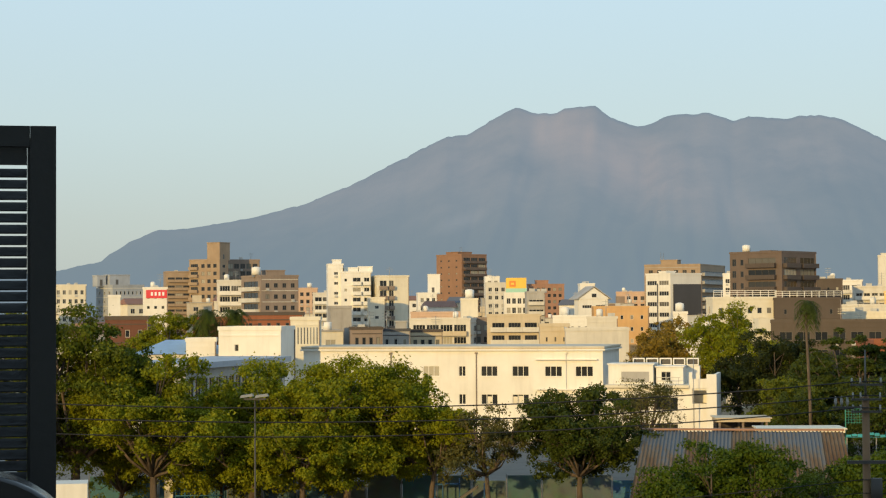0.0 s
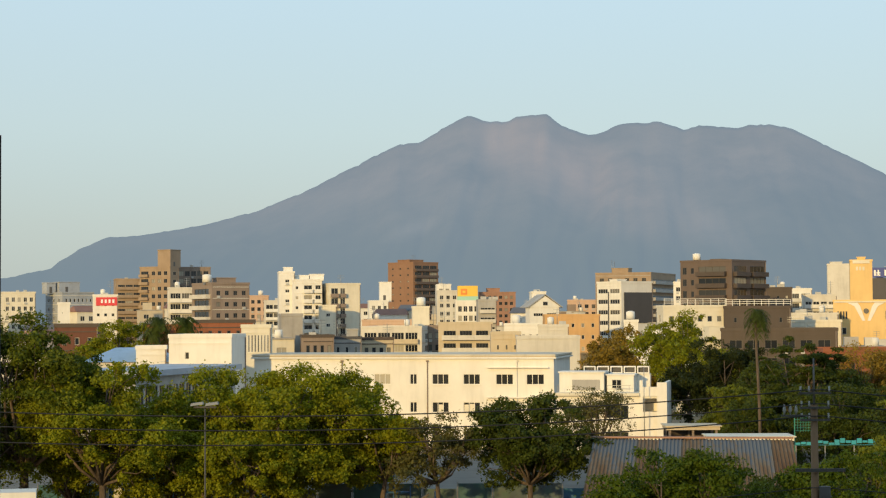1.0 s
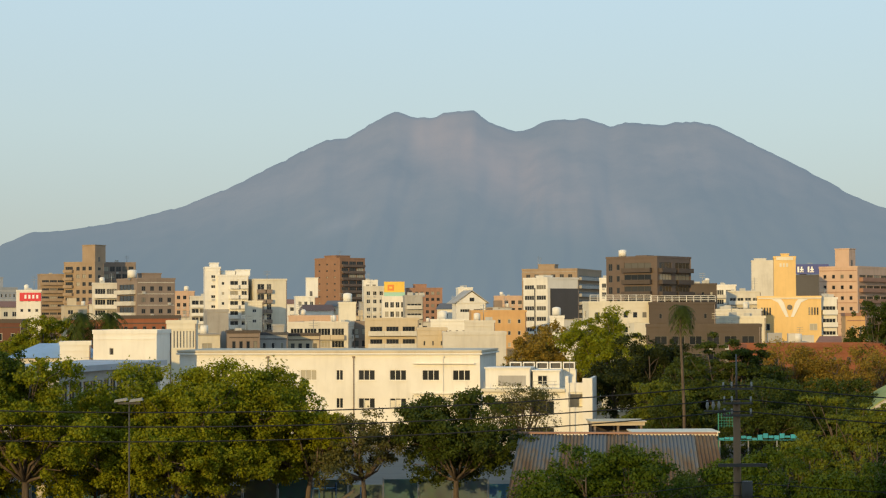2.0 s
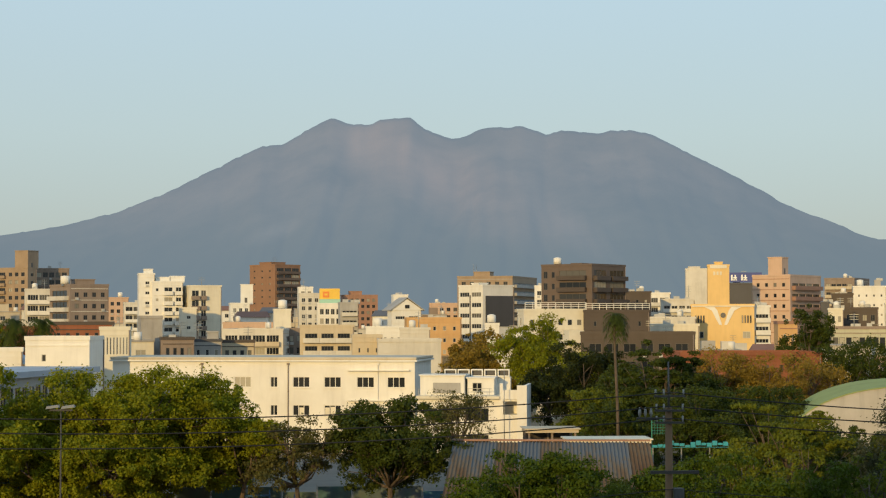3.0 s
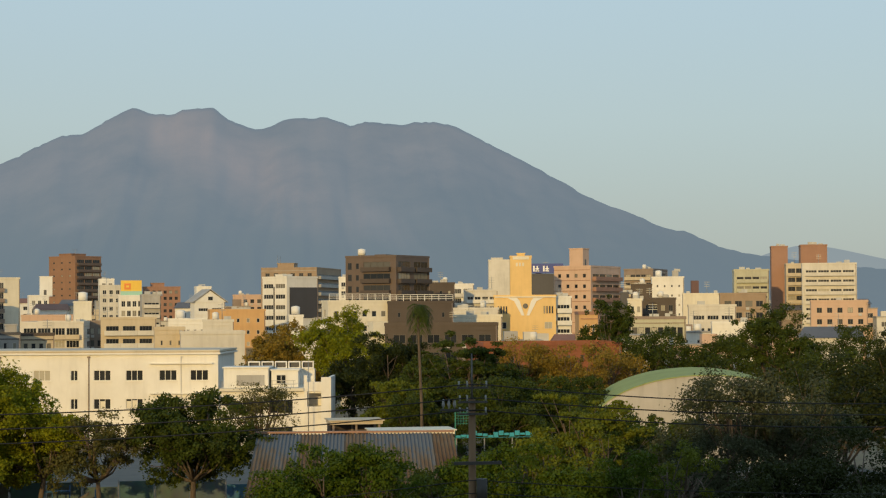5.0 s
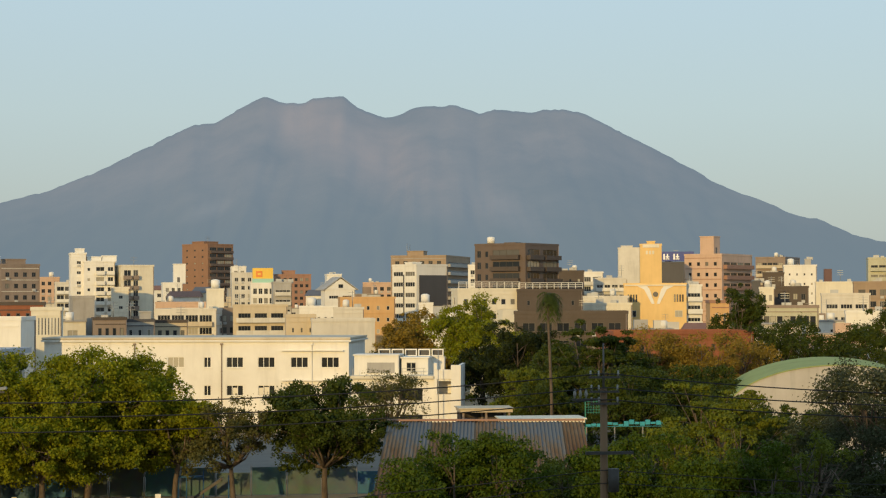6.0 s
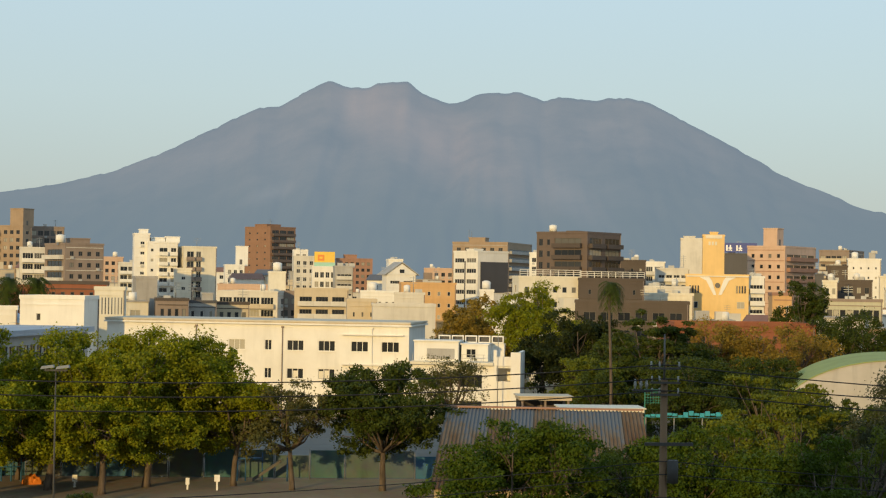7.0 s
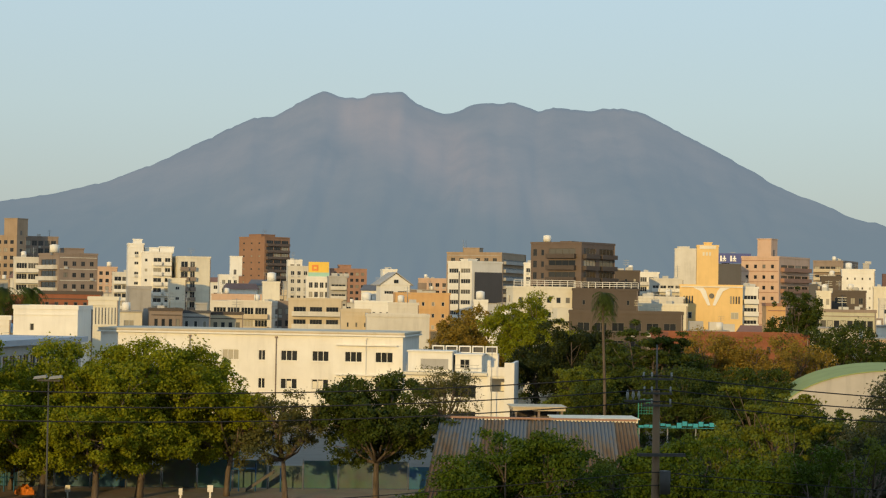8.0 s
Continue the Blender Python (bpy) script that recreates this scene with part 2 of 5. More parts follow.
def facade(bm, to, length, height, holes, thick=0.25, mat=0):
    """A wall layer with holes (u0, u1, z0, z1) cut through it; to(u, z, out) gives the place."""
    us = sorted({0.0, length, *(round(v, 3) for h in holes for v in h[:2])})
    zs = sorted({0.0, height, *(round(v, 3) for h in holes for v in h[2:])})
    cut = {(round(a, 3), round(c, 3)): (round(a, 3), round(b, 3), round(c, 3), round(d, 3)) for a, b, c, d in holes}

    def open_at(u, z):
        return any(a < u < b and c < z < d for a, b, c, d in holes)

    vs = {}

    def v(u, z, o):
        k = (u, z, o)
        if k not in vs:
            vs[k] = bm.verts.new(to(u, z, o))
        return vs[k]

    for u0, u1 in zip(us, us[1:]):
        for z0, z1 in zip(zs, zs[1:]):
            if not open_at((u0 + u1) / 2, (z0 + z1) / 2):
                bm.faces.new((v(u0, z0, thick), v(u1, z0, thick), v(u1, z1, thick), v(u0, z1, thick))).material_index = mat
    for a, b, c, d in [(0.0, length, 0.0, height)] + list(cut.values()):
        for (p, q) in (((a, c), (b, c)), ((b, c), (b, d)), ((b, d), (a, d)), ((a, d), (a, c))):
            bm.faces.new((v(*p, thick), v(*q, thick), v(*q, 0.0), v(*p, 0.0))).material_index = mat


def openings(specs, length, height, storey, low):
    """Window and balcony places of one face. A spec: kind, number across, width share, height share, sill share, from, to (shares of the face)."""
    out = []
    for spec in specs or ():
        kind, n, ws, hs, sill = spec[:5]
        f0, f1 = spec[5:7] if len(spec) > 5 else (0.04, 0.96)
        pitch = length * (f1 - f0) / n
        for k in range(int((height - 0.7) / storey)):
            z = height - 0.7 - (k + 1) * storey
            if z < low:
                break
            for i in range(n):
                u = length * f0 + (i + 0.5) * pitch
                out.append((kind, pitch * 0.985, u - pitch * ws / 2, u + pitch * ws / 2, z + sill * storey, z + (sill + hs) * storey))
    return out


TOPS, DARK_WALLS = {}, []


def building(name, label, az_l, az_c, az_r, dist, turn, height, wall, front=None, left=None, storey=2.85, low=6.0, depth=10.0,
             slab=None, group="", roof=(), category="building", trim=None, parapet=0.5):
    """A block whose near upright edge stands at (az_c, dist). Its front runs off to az_r, its left flank to az_l; turn is the front's angle."""
    cx, cy = at(az_c, dist)
    ur, ul = (math.cos(radians(turn)), math.sin(radians(turn))), (-math.sin(radians(turn)), math.cos(radians(turn)))

    def reach(az, u):
        a = radians(az)
        den = u[0] * math.cos(a) - u[1] * math.sin(a)
        return (cy * math.sin(a) - cx * math.cos(a)) / den

    roof = list(roof)
    w = reach(az_r, ur) if az_r > az_c else depth
    d = reach(az_l, ul) if az_l < az_c else depth
    ob = thing(name, label, category, cx, cy, 0, turn, group)
    TOPS[ob.name] = height
    sash = DARK_FRAME if wall in DARK_WALLS else None
    holes_f = openings(front, w, height, storey, low)
    holes_l = openings(left, d, height, storey, low)
    bm = bmesh.new()
    box(bm, 0, w, 0, d, 0, height, 0)
    facade(bm, lambda u, z, o: (u, -o, z), w, height, [h[2:] for h in holes_f])
    facade(bm, lambda u, z, o: (-o, u, z), d, height, [h[2:] for h in holes_l])
    part("wall", bm, wall, ob)
    bm = bmesh.new()
    box(bm, -0.25, 0, -0.25, 0, 0, height)
    part("corner_pier", bm, wall, ob)
    rings = []
    for e, z in ((0.35, 0.002), (0.35, parapet), (0.0, parapet), (0.0, 0.002)):
        rings.append([(-e, -e, height + z), (w + e * 0.3, -e, height + z), (w + e * 0.3, d + e * 0.3, height + z), (-e, d + e * 0.3, height + z)])
    bm = bmesh.new()
    rings = [[bm.verts.new(p) for p in r] for r in rings]
    for p, q in zip(rings, rings[1:] + rings[:1]):
        for k in range(4):
            bm.faces.new((p[k], p[(k + 1) % 4], q[(k + 1) % 4], q[k]))
    part("parapet", bm, trim or wall, ob)
    slab = slab or wall
    for holes, left_side in ((holes_f, False), (holes_l, True)):
        for kind, bay, a, b, c, d2 in holes:
            u, z = (a + b) / 2, (c + d2) / 2
            m = pose(-0.25, u, z, 0, 0, -90) if left_side else pose(u, -0.25, z)
            window(b - a, d2 - c, 0 if b - a < 1.0 else 1 if b - a < 2.4 else 3, sash, ob, m)
            if kind == "balcony":
                m2 = pose(-0.25, u, c - 0.05, 0, 0, -90) if left_side else pose(u, -0.25, c - 0.05)
                part("balcony", balcony_mesh(bay, 1.1, slab), None, ob, "", m2)
    rng = random.Random(int(az_c * 100) + int(dist))
    # a thin projecting band at each floor, cooling units under some windows, a rain pipe
    if (front or left) and dist < 760:
        z = height - 0.7
        while z > low:
            for run, holes, left_side in ((w, holes_f, False), (d, holes_l, True)):
                if holes and holes[0][0] == "window":
                    bm = bmesh.new()
                    if left_side:
                        box(bm, -0.33, -0.252, 0.02, run - 0.02, z - 0.05, z + 0.1)
                    else:
                        box(bm, 0.02, run - 0.02, -0.33, -0.252, z - 0.05, z + 0.1)
                    part("floor_band", bm, trim or slab, ob)
            z -= storey
        for kind, bay, a, b, c, d2 in holes_f:
            if rng.random() < 0.28 and b - a > 0.9:
                bm = bmesh.new()
                out = -0.95 if kind == "balcony" else -0.62
                box(bm, a + 0.1, a + 0.9, out, out + 0.36, c + 0.02, c + 0.62) if kind == "balcony" else box(bm, a + 0.1, a + 0.9, out, -0.255, c - 0.78, c - 0.16)
                part("cooling_unit", bm, PALE_STEEL, ob, "small grey cooling unit")
        bm = bmesh.new()
        tube(bm, [(w * 0.985, -0.34, 0), (w * 0.985, -0.34, height)], [0.08, 0.08], 6)
        part("rain_pipe", bm, TAUPE, ob)
    if not roof and dist > 300 and name not in ("stair_tower", "hall", "chapel"):
        roof = [("unit", rng.uniform(0.05, 0.8), rng.uniform(0.1, 0.4), rng.uniform(0.9, 1.8), 1.0, rng.uniform(0.8, 1.4)) for _ in range(rng.randint(1, 4))]
        if rng.random() < 0.6:
            roof.append(("mast", rng.uniform(0.15, 0.85), 0.3, 1.6, 1, rng.uniform(2.5, 4.5)))
        if rng.random() < 0.25:
            roof.append(("tank", rng.uniform(0.2, 0.8), 0.4, 1.4, 1.4, 1.2))
    for kind, rx, ry, sx, sy, sz in roof:
        bm = bmesh.new()
        z = height + 0.003
        if kind == "tank":
            for dx in (-0.3, 0.3):
                box(bm, rx * w + dx * sx - 0.08, rx * w + dx * sx + 0.08, ry * d - sy * 0.3, ry * d + sy * 0.3, z, z + 0.6, 1)
            tube(bm, [(rx * w, ry * d, z + 0.6), (rx * w, ry * d, z + 0.65 + sz), (rx * w, ry * d, z + 0.85 + sz)], [sx / 2, sx / 2, sx / 6], 12)
            part("water_tank", bm, (WHITE, STEEL), ob, "pale rooftop water tank")
        elif kind == "mast":
            tube(bm, [(rx * w, ry * d, z), (rx * w, ry * d, z + sz)], [0.09, 0.05], 6)
            for k in (0.6, 0.75, 0.9):
                box(bm, rx * w - sx / 2, rx * w + sx / 2, ry * d - 0.04, ry * d + 0.04, z + sz * k, z + sz * k + 0.07)
            part("antenna", bm, STEEL, ob, "thin metal rooftop antenna")
        elif kind == "unit":
            box(bm, rx * w, rx * w + sx, ry * d, ry * d + sy, z, z + sz)
            part("roof_unit", bm, PALE_STEEL, ob, "small grey rooftop cooling unit")
        elif kind == "rail":
            n = int(w / 1.4)
            for k in range(n + 1):
                box(bm, k * w / n - 0.05, k * w / n + 0.05, -0.2, -0.1, z + parapet, z + parapet + 1.2)
            for q in (0.35, 0.75, 1.15):
                box(bm, 0, w, -0.19, -0.11, z + parapet + q, z + parapet + q + 0.09)
            part("roof_railing", bm, WHITE, ob, "white roof railing")
        else:
            x0, y0 = rx * w, ry * d
            box(bm, x0, x0 + sx, y0, y0 + sy, z, z + sz)
            hut = part("penthouse", bm, wall, ob)
            cap = bmesh.new()
            box(cap, x0 - 0.15, x0 + sx + 0.15, y0 - 0.15, y0 + sy + 0.15, z + sz + 0.002, z + sz + 0.25)
            part("cap", cap, wall, hut)
            if sz > 2:
                door = bmesh.new()
                box(door, x0 + sx * 0.3, x0 + sx * 0.3 + 0.9, y0 - 0.04, y0 - 0.002, z + 0.2, z + min(2.2, sz - 0.3))
                part("door", door, DARK_FRAME, hut)
    return ob, w, d

CREAM = paint((0.74, 0.69, 0.56), 0.75, 0.16)
PALE = paint((0.66, 0.63, 0.56), 0.75, 0.2)
TAN = paint((0.35, 0.26, 0.18), 0.8, 0.18)
SAND = paint((0.58, 0.49, 0.35), 0.8, 0.18)
GREY = paint((0.42, 0.41, 0.39), 0.8, 0.22)
BLUE_GREY = paint((0.36, 0.39, 0.43), 0.8, 0.2)
TAUPE = paint((0.28, 0.22, 0.18), 0.8, 0.2)
BROWN_TILE = paint((0.29, 0.16, 0.092), 0.6, 0.15)
UMBER = paint((0.135, 0.098, 0.077), 0.6, 0.15)
DARK_BROWN = paint((0.082, 0.062, 0.05), 0.65, 0.2)
PINK = paint((0.60, 0.42, 0.31), 0.75, 0.15)
YELLOW = paint((0.78, 0.54, 0.23), 0.75, 0.12)
ORANGE = paint((0.62, 0.38, 0.17), 0.75, 0.15)
RED_DARK = paint((0.15, 0.06, 0.038), 0.8, 0.25)
BRICK = paint((0.30, 0.105, 0.05), 0.8, 0.25)
CHARCOAL = paint((0.07, 0.07, 0.078), 0.6, 0.15)
GREENISH = paint((0.50, 0.49, 0.36), 0.75, 0.2)
RED_BROWN = paint((0.34, 0.19, 0.13), 0.75, 0.15)
DARK_WALLS += [TAN, TAUPE, BROWN_TILE, UMBER, DARK_BROWN, PINK, BRICK, RED_BROWN, SAND, GREENISH]


# ---------------------------------------------------------------- ground and distance
def sheet(name, label, x0, x1, y0, y1, z, mat, n=1, category="ground"):
    bm = bmesh.new()
    vs = [[bm.verts.new((x0 + (x1 - x0) * i / n, y0 + (y1 - y0) * j / n, z)) for j in range(n + 1)] for i in range(n + 1)]
    for i in range(n):
        for j in range(n):
            bm.faces.new((vs[i][j], vs[i + 1][j], vs[i + 1][j + 1], vs[i][j + 1]))
    ob = new(name, mesh_of(name, bm, mat))
    return tagged(ob, label, category, kind="structure")


sheet("ground", "dry earth and thin turf running to the far shore", -4800, 4800, -600, 6000, 0, ground_material(), 8)

# Sheet added to darken the ground between fence and school.
GROUND_DARK = paint((0.17, 0.16, 0.14), 0.9, 0.3, 0.3)
sheet("court", "grey-brown sheet added over the ground behind the yard trees", -70, 75, 159, 224, 0.02, GROUND_DARK, 2)
CREST = [(-30, 0.4), (-19, 0.7), (-14, 1.22), (-12.74, 1.51), (-11.88, 2.11), (-11.03, 2.46), (-10.17, 2.49), (-8.09, 2.84), (-6.43, 3.29), (-4.77, 3.99), (-3.71, 4.54),
         (-2.13, 5.32), (-1.42, 5.40), (-0.54, 5.92), (0.08, 6.23), (0.6, 6.03), (1.31, 6.02), (1.57, 6.17), (2.45, 6.23), (3.14, 5.79), (3.75, 5.57),
         (4.01, 5.58), (4.79, 5.91), (5.57, 5.91), (6.0, 5.97), (6.77, 5.68), (7.2, 5.81), (8.4, 5.71), (8.74, 5.81), (9.83, 5.74), (10.78, 5.25),
         (12.69, 4.26), (14.24, 3.36), (15.45, 2.9), (16.47, 2.45), (17.32, 2.26), (18.08, 1.85), (19.2, 1.6), (22, 1.2), (34, 0.4)]


def crest(az):
    for (a0, e0), (a1, e1) in zip(CREST, CREST[1:]):
        if a0 <= az <= a1:
            return e0 + (e1 - e0) * (az - a0) / (a1 - a0)
    return 0.4


def crest_top(az):
    return crest(az) + 0.05 + 0.05 * noise.noise((az * 2.2, 0, 1)) + 0.03 * noise.noise((az * 7, 0, 4))


def soft_abs(v):
    return math.sqrt(v * v + 0.012)


def slope_mesh(name, near, far, back, az0, az1, height_at, cols, rows, gully, mat):
    """A mountain side: a polar grid that climbs from the shore to the crest, cut by gullies that run downhill."""
    vs, fs = [], []
    for i in range(cols + 1):
        az = az0 + (az1 - az0) * i / cols
        top = EYE + far * math.tan(radians(height_at(az)))
        for j in range(rows + 1):
            u = j / rows * 1.08
            r = near + (far - near) * u if u <= 1 else far + (u - 1) / 0.08 * back
            if u <= 1:
                s = 0.42 * u + 0.58 * u ** 2.2
                k = math.sin(math.pi * min(1, u * 1.02)) ** 0.8
                fan = 4.5 + (az - 4.5) * (0.55 + 0.45 * u)
                w = noise.noise((fan * 0.35, u * 2.0, 3)) + 0.5 * noise.noise((fan * 0.9, u * 2.5, 8))
                g = 1.2 * soft_abs(noise.noise((fan * 0.5 + w * 0.8, u * 1.3, 7))) + 0.4 * soft_abs(noise.noise((fan * 1.5 + w, u * 1.6, 11))) + 0.14 * noise.noise((fan * 4 + w * 2, u * 7, 5))
                z = top * s - gully * top * k * g
            else:
                z = top * (1 - (u - 1) / 0.08 * 0.5)
            x, y = at(az, r)
            vs.append((x, y, max(z, -5)))
    n = rows + 1
    for i in range(cols):
        for j in range(rows):
            fs.append((i * n + j, (i + 1) * n + j, (i + 1) * n + j + 1, i * n + j + 1))
    me = bpy.data.meshes.new(name)
    me.from_pydata(vs, [], fs)
    me.materials.append(mat)
    for p in me.polygons:
        p.use_smooth = True
    return me


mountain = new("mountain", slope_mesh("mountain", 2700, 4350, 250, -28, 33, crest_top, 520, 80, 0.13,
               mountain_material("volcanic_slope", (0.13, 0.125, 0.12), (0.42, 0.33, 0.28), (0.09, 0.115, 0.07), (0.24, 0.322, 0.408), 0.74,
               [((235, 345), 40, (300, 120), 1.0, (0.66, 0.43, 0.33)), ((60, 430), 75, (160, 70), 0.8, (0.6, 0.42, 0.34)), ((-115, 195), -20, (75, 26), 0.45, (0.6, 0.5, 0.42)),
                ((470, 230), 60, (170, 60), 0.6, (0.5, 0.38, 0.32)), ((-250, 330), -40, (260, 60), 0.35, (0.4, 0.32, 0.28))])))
tagged(mountain, "hazy blue-grey volcano with gullied bare slopes across the bay", "mountain", kind="structure")
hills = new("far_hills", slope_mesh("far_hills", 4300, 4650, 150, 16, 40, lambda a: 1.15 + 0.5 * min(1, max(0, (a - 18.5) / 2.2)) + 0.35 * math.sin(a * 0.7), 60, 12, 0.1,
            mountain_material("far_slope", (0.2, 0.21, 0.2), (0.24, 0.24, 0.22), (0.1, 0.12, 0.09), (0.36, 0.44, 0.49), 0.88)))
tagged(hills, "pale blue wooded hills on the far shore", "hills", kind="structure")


# ---------------------------------------------------------------- trees
def leaf_cloud(name, rng, centres, radii, count, size, mat, squash=0.72):
    """Small leaves scattered in and round many uneven tufts, thicker on their upper sides."""
    c, r = np.array(centres), np.array(radii)
    pick = rng.choice(len(c), count, p=r ** 2 / (r ** 2).sum())
    stretch = rng.uniform(0.7, 1.6, (len(c), 3)) * np.array([1, 1, squash])
    d = rng.normal(size=(count, 3))
    d[:, 2] = d[:, 2] + 0.45
    d /= np.linalg.norm(d, axis=1)[:, None]
    q = 0.3 + 0.75 * rng.random(count) ** 0.7 + 0.3 * np.abs(rng.normal(size=count)) * (rng.random(count) < 0.4)
    p = c[pick] + d * stretch[pick] * (r[pick] * q)[:, None]
    nrm = d + 0.7 * rng.normal(size=(count, 3)) + np.array([0, 0, 0.25])
    nrm /= np.linalg.norm(nrm, axis=1)[:, None]
    a = np.cross(nrm, rng.normal(size=(count, 3)))
    a /= np.linalg.norm(a, axis=1)[:, None] + 1e-9
    b = np.cross(nrm, a)
    s = size * (0.55 + 0.9 * rng.random(count))[:, None]
    v = np.stack([p - a * s * 0.5 - b * s * 0.3, p + a * s * 0.5 - b * s * 0.2, p + b * s * 0.55 + a * s * 0.1], 1).reshape(-1, 3)
    me = bpy.data.meshes.new(name)
    me.vertices.add(count * 3)
    me.vertices.foreach_set("co", v.ravel())
    me.loops.add(count * 3)
    me.loops.foreach_set("vertex_index", np.arange(count * 3))
    me.polygons.add(count)
    me.polygons.foreach_set("loop_start", np.arange(count) * 3)
    me.polygons.foreach_set("loop_total", np.full(count, 3))
    me.update()
    me.materials.append(mat)
    return me


CAMPHOR = leaf_material("camphor_leaves", (0.065, 0.08, 0.005), (0.26, 0.28, 0.011), (0.46, 0.44, 0.02), 0.36)
# Darker copy of the camphor leaves, with shade put into its colour.
SHADY = leaf_material("shaded_camphor_leaves", (0.03, 0.046, 0.004), (0.12, 0.145, 0.008), (0.34, 0.34, 0.016), 0.3)
DEEP = leaf_material("deep_green_leaves", (0.022, 0.034, 0.005), (0.06, 0.084, 0.008), (0.125, 0.14, 0.013))
BRIGHT = leaf_material("fresh_green_leaves", (0.055, 0.072, 0.007), (0.145, 0.17, 0.013), (0.24, 0.25, 0.02))
RUSSET = leaf_material("russet_leaves", (0.12, 0.085, 0.013), (0.30, 0.205, 0.03), (0.40, 0.29, 0.05))
GARDEN = leaf_material("garden_green_leaves", (0.03, 0.054, 0.003), (0.076, 0.118, 0.006), (0.14, 0.18, 0.012), 0.34)
# Leaves darkened in colour to stand in for shade on some trees.
SHADE_DARK = leaf_material("shade_darkened_leaves", (0.012, 0.018, 0.003), (0.03, 0.041, 0.006), (0.06, 0.07, 0.01))
THIN = leaf_material("thin_brownish_leaves", (0.05, 0.055, 0.018), (0.12, 0.115, 0.03), (0.18, 0.16, 0.045))
SILVER = leaf_material("pale_blossom_leaves", (0.03, 0.038, 0.016), (0.075, 0.088, 0.042), (0.36, 0.36, 0.29))


def tree(label, az, dist, height, spread, mat, seed, leaves=9000, leaf=0.3, bare=0.3, cone=0.0, name="tree", boughs=300, category="tree", fill=0.72, layer=0.75, lobes=17):
    """A tapered trunk that forks into limbs with side branches; each limb carries a lobe of the crown, made of many leafy tufts with gaps between them."""
    rng = np.random.default_rng(seed)
    x, y = at(az, dist)
    ob = thing(name, label, category, x, y, 0, float(rng.random() * 360))
    base, top = height * bare, height
    mid, half, rr = (base + top) / 2, (top - base) / 2, spread / 2
    heads = [(np.array([0.12 * rr * rng.normal(), 0.12 * rr * rng.normal(), top - 0.42 * half]), 0.44)]
    for k in range(lobes):
        ang = math.tau * (k * 0.618 + 0.12 * rng.random())
        lift = -0.62 + 1.25 * ((k * 0.37 + 0.1 * rng.random()) % 1.0)
        out = math.sqrt(max(0.05, 1 - lift * lift)) * (0.42 + 0.3 * rng.random()) * (1.0 - cone * (0.25 + 0.75 * max(0.0, lift)))
        heads.append((np.array([math.cos(ang) * out * rr, math.sin(ang) * out * rr, mid + lift * half * 0.82]), 0.32 + 0.16 * rng.random()))
    centres, radii, owner = [], [], []
    per = max(3, boughs // len(heads))
    for h, (c, size) in enumerate(heads):
        for k in range(per):
            d = rng.normal(size=3)
            d[2] = d[2] * 0.9 + 0.35
            d /= np.linalg.norm(d)
            q = (0.55 + 0.5 * rng.random()) * size * (1.15 - 0.5 * cone)
            p = c + d * np.array([rr, rr, min(half, rr * 1.1)]) * q
            p[2] = min(max(p[2], base + 0.03 * height), top - 0.04 * height)
            centres.append(p)
            radii.append((0.05 + 0.075 * rng.random() ** 1.6) * rr * fill / 0.6 * (1 - 0.4 * cone))
            owner.append(h)
    bm = bmesh.new()
    tr = 0.026 * height
    fork = base * 0.85 + 0.14 * height
    lean = 0.03 * height * rng.normal(size=2)
    tip = (float(lean[0]), float(lean[1]), fork)
    tube(bm, [(0, 0, -0.2), (0.05 * tr, 0, 0.5), (0.45 * tip[0] + 0.2 * tr, 0.45 * tip[1], fork * 0.6), tip], [tr * 1.3, tr, tr * 0.85, tr * 0.7], 9)
    part("trunk", bm, BARK, ob)
    for h, (c, size) in enumerate(heads):
        bm = bmesh.new()
        c = Vector(c)
        t0 = Vector(tip)
        m = t0.lerp(c, 0.42) + Vector((0.05 * rr * rng.normal(), 0.05 * rr * rng.normal(), -0.05 * height * rng.random()))
        tube(bm, [tip, tuple(m), tuple(c)], [tr * 0.5, tr * 0.32, tr * 0.14], 6)
        ends = [i for i, o in enumerate(owner) if o == h][:4]
        for i in ends:
            e = Vector(centres[i])
            k = m.lerp(c, 0.3 + 0.6 * rng.random())
            tube(bm, [tuple(k), tuple(k.lerp(e, 0.5) + Vector((0, 0, 0.03 * height * rng.normal()))), tuple(e)], [tr * 0.18, tr * 0.11, tr * 0.05], 5)
        part("limb", bm, BARK, ob)
    part("crown", leaf_cloud("crown", rng, centres, radii, int(leaves * 2.5), leaf * 0.68, mat, layer), None, ob)
    return ob


def bushy(label, az, dist, height, spread, mat, seed, leaves=5000, leaf=0.28):
    return tree(label, az, dist, height, spread, mat, seed, leaves, leaf, 0.05, name="shrub", boughs=70, lobes=6, category="shrub")


tree("tall dense camphor tree beside the school yard", -13.5, 150, 17.6, 15.5, SHADY, 1, 30000, bare=0.14)
tree("broad camphor tree with yellow-green new leaves", -11.2, 146, 13.6, 13, CAMPHOR, 2, 26000, bare=0.16)
tree("dark camphor tree at the yard's edge", -16.2, 146, 15.5, 12, SHADY, 3, 14000, bare=0.15)
tree("broad camphor tree in front of the school wing", -8.3, 150, 12.4, 14.0, CAMPHOR, 4, 30000, bare=0.15)
tree("large domed camphor tree before the white school", -5.35, 152, 12.7, 15.0, CAMPHOR, 5, 36000, bare=0.18)
tree("shaded camphor tree in the yard row", -6.7, 147, 11.2, 10, CAMPHOR, 34, 15000, bare=0.15)
tree("small leaning camphor tree", -2.7, 153, 9.6, 8, CAMPHOR, 6, 11000, bare=0.25)
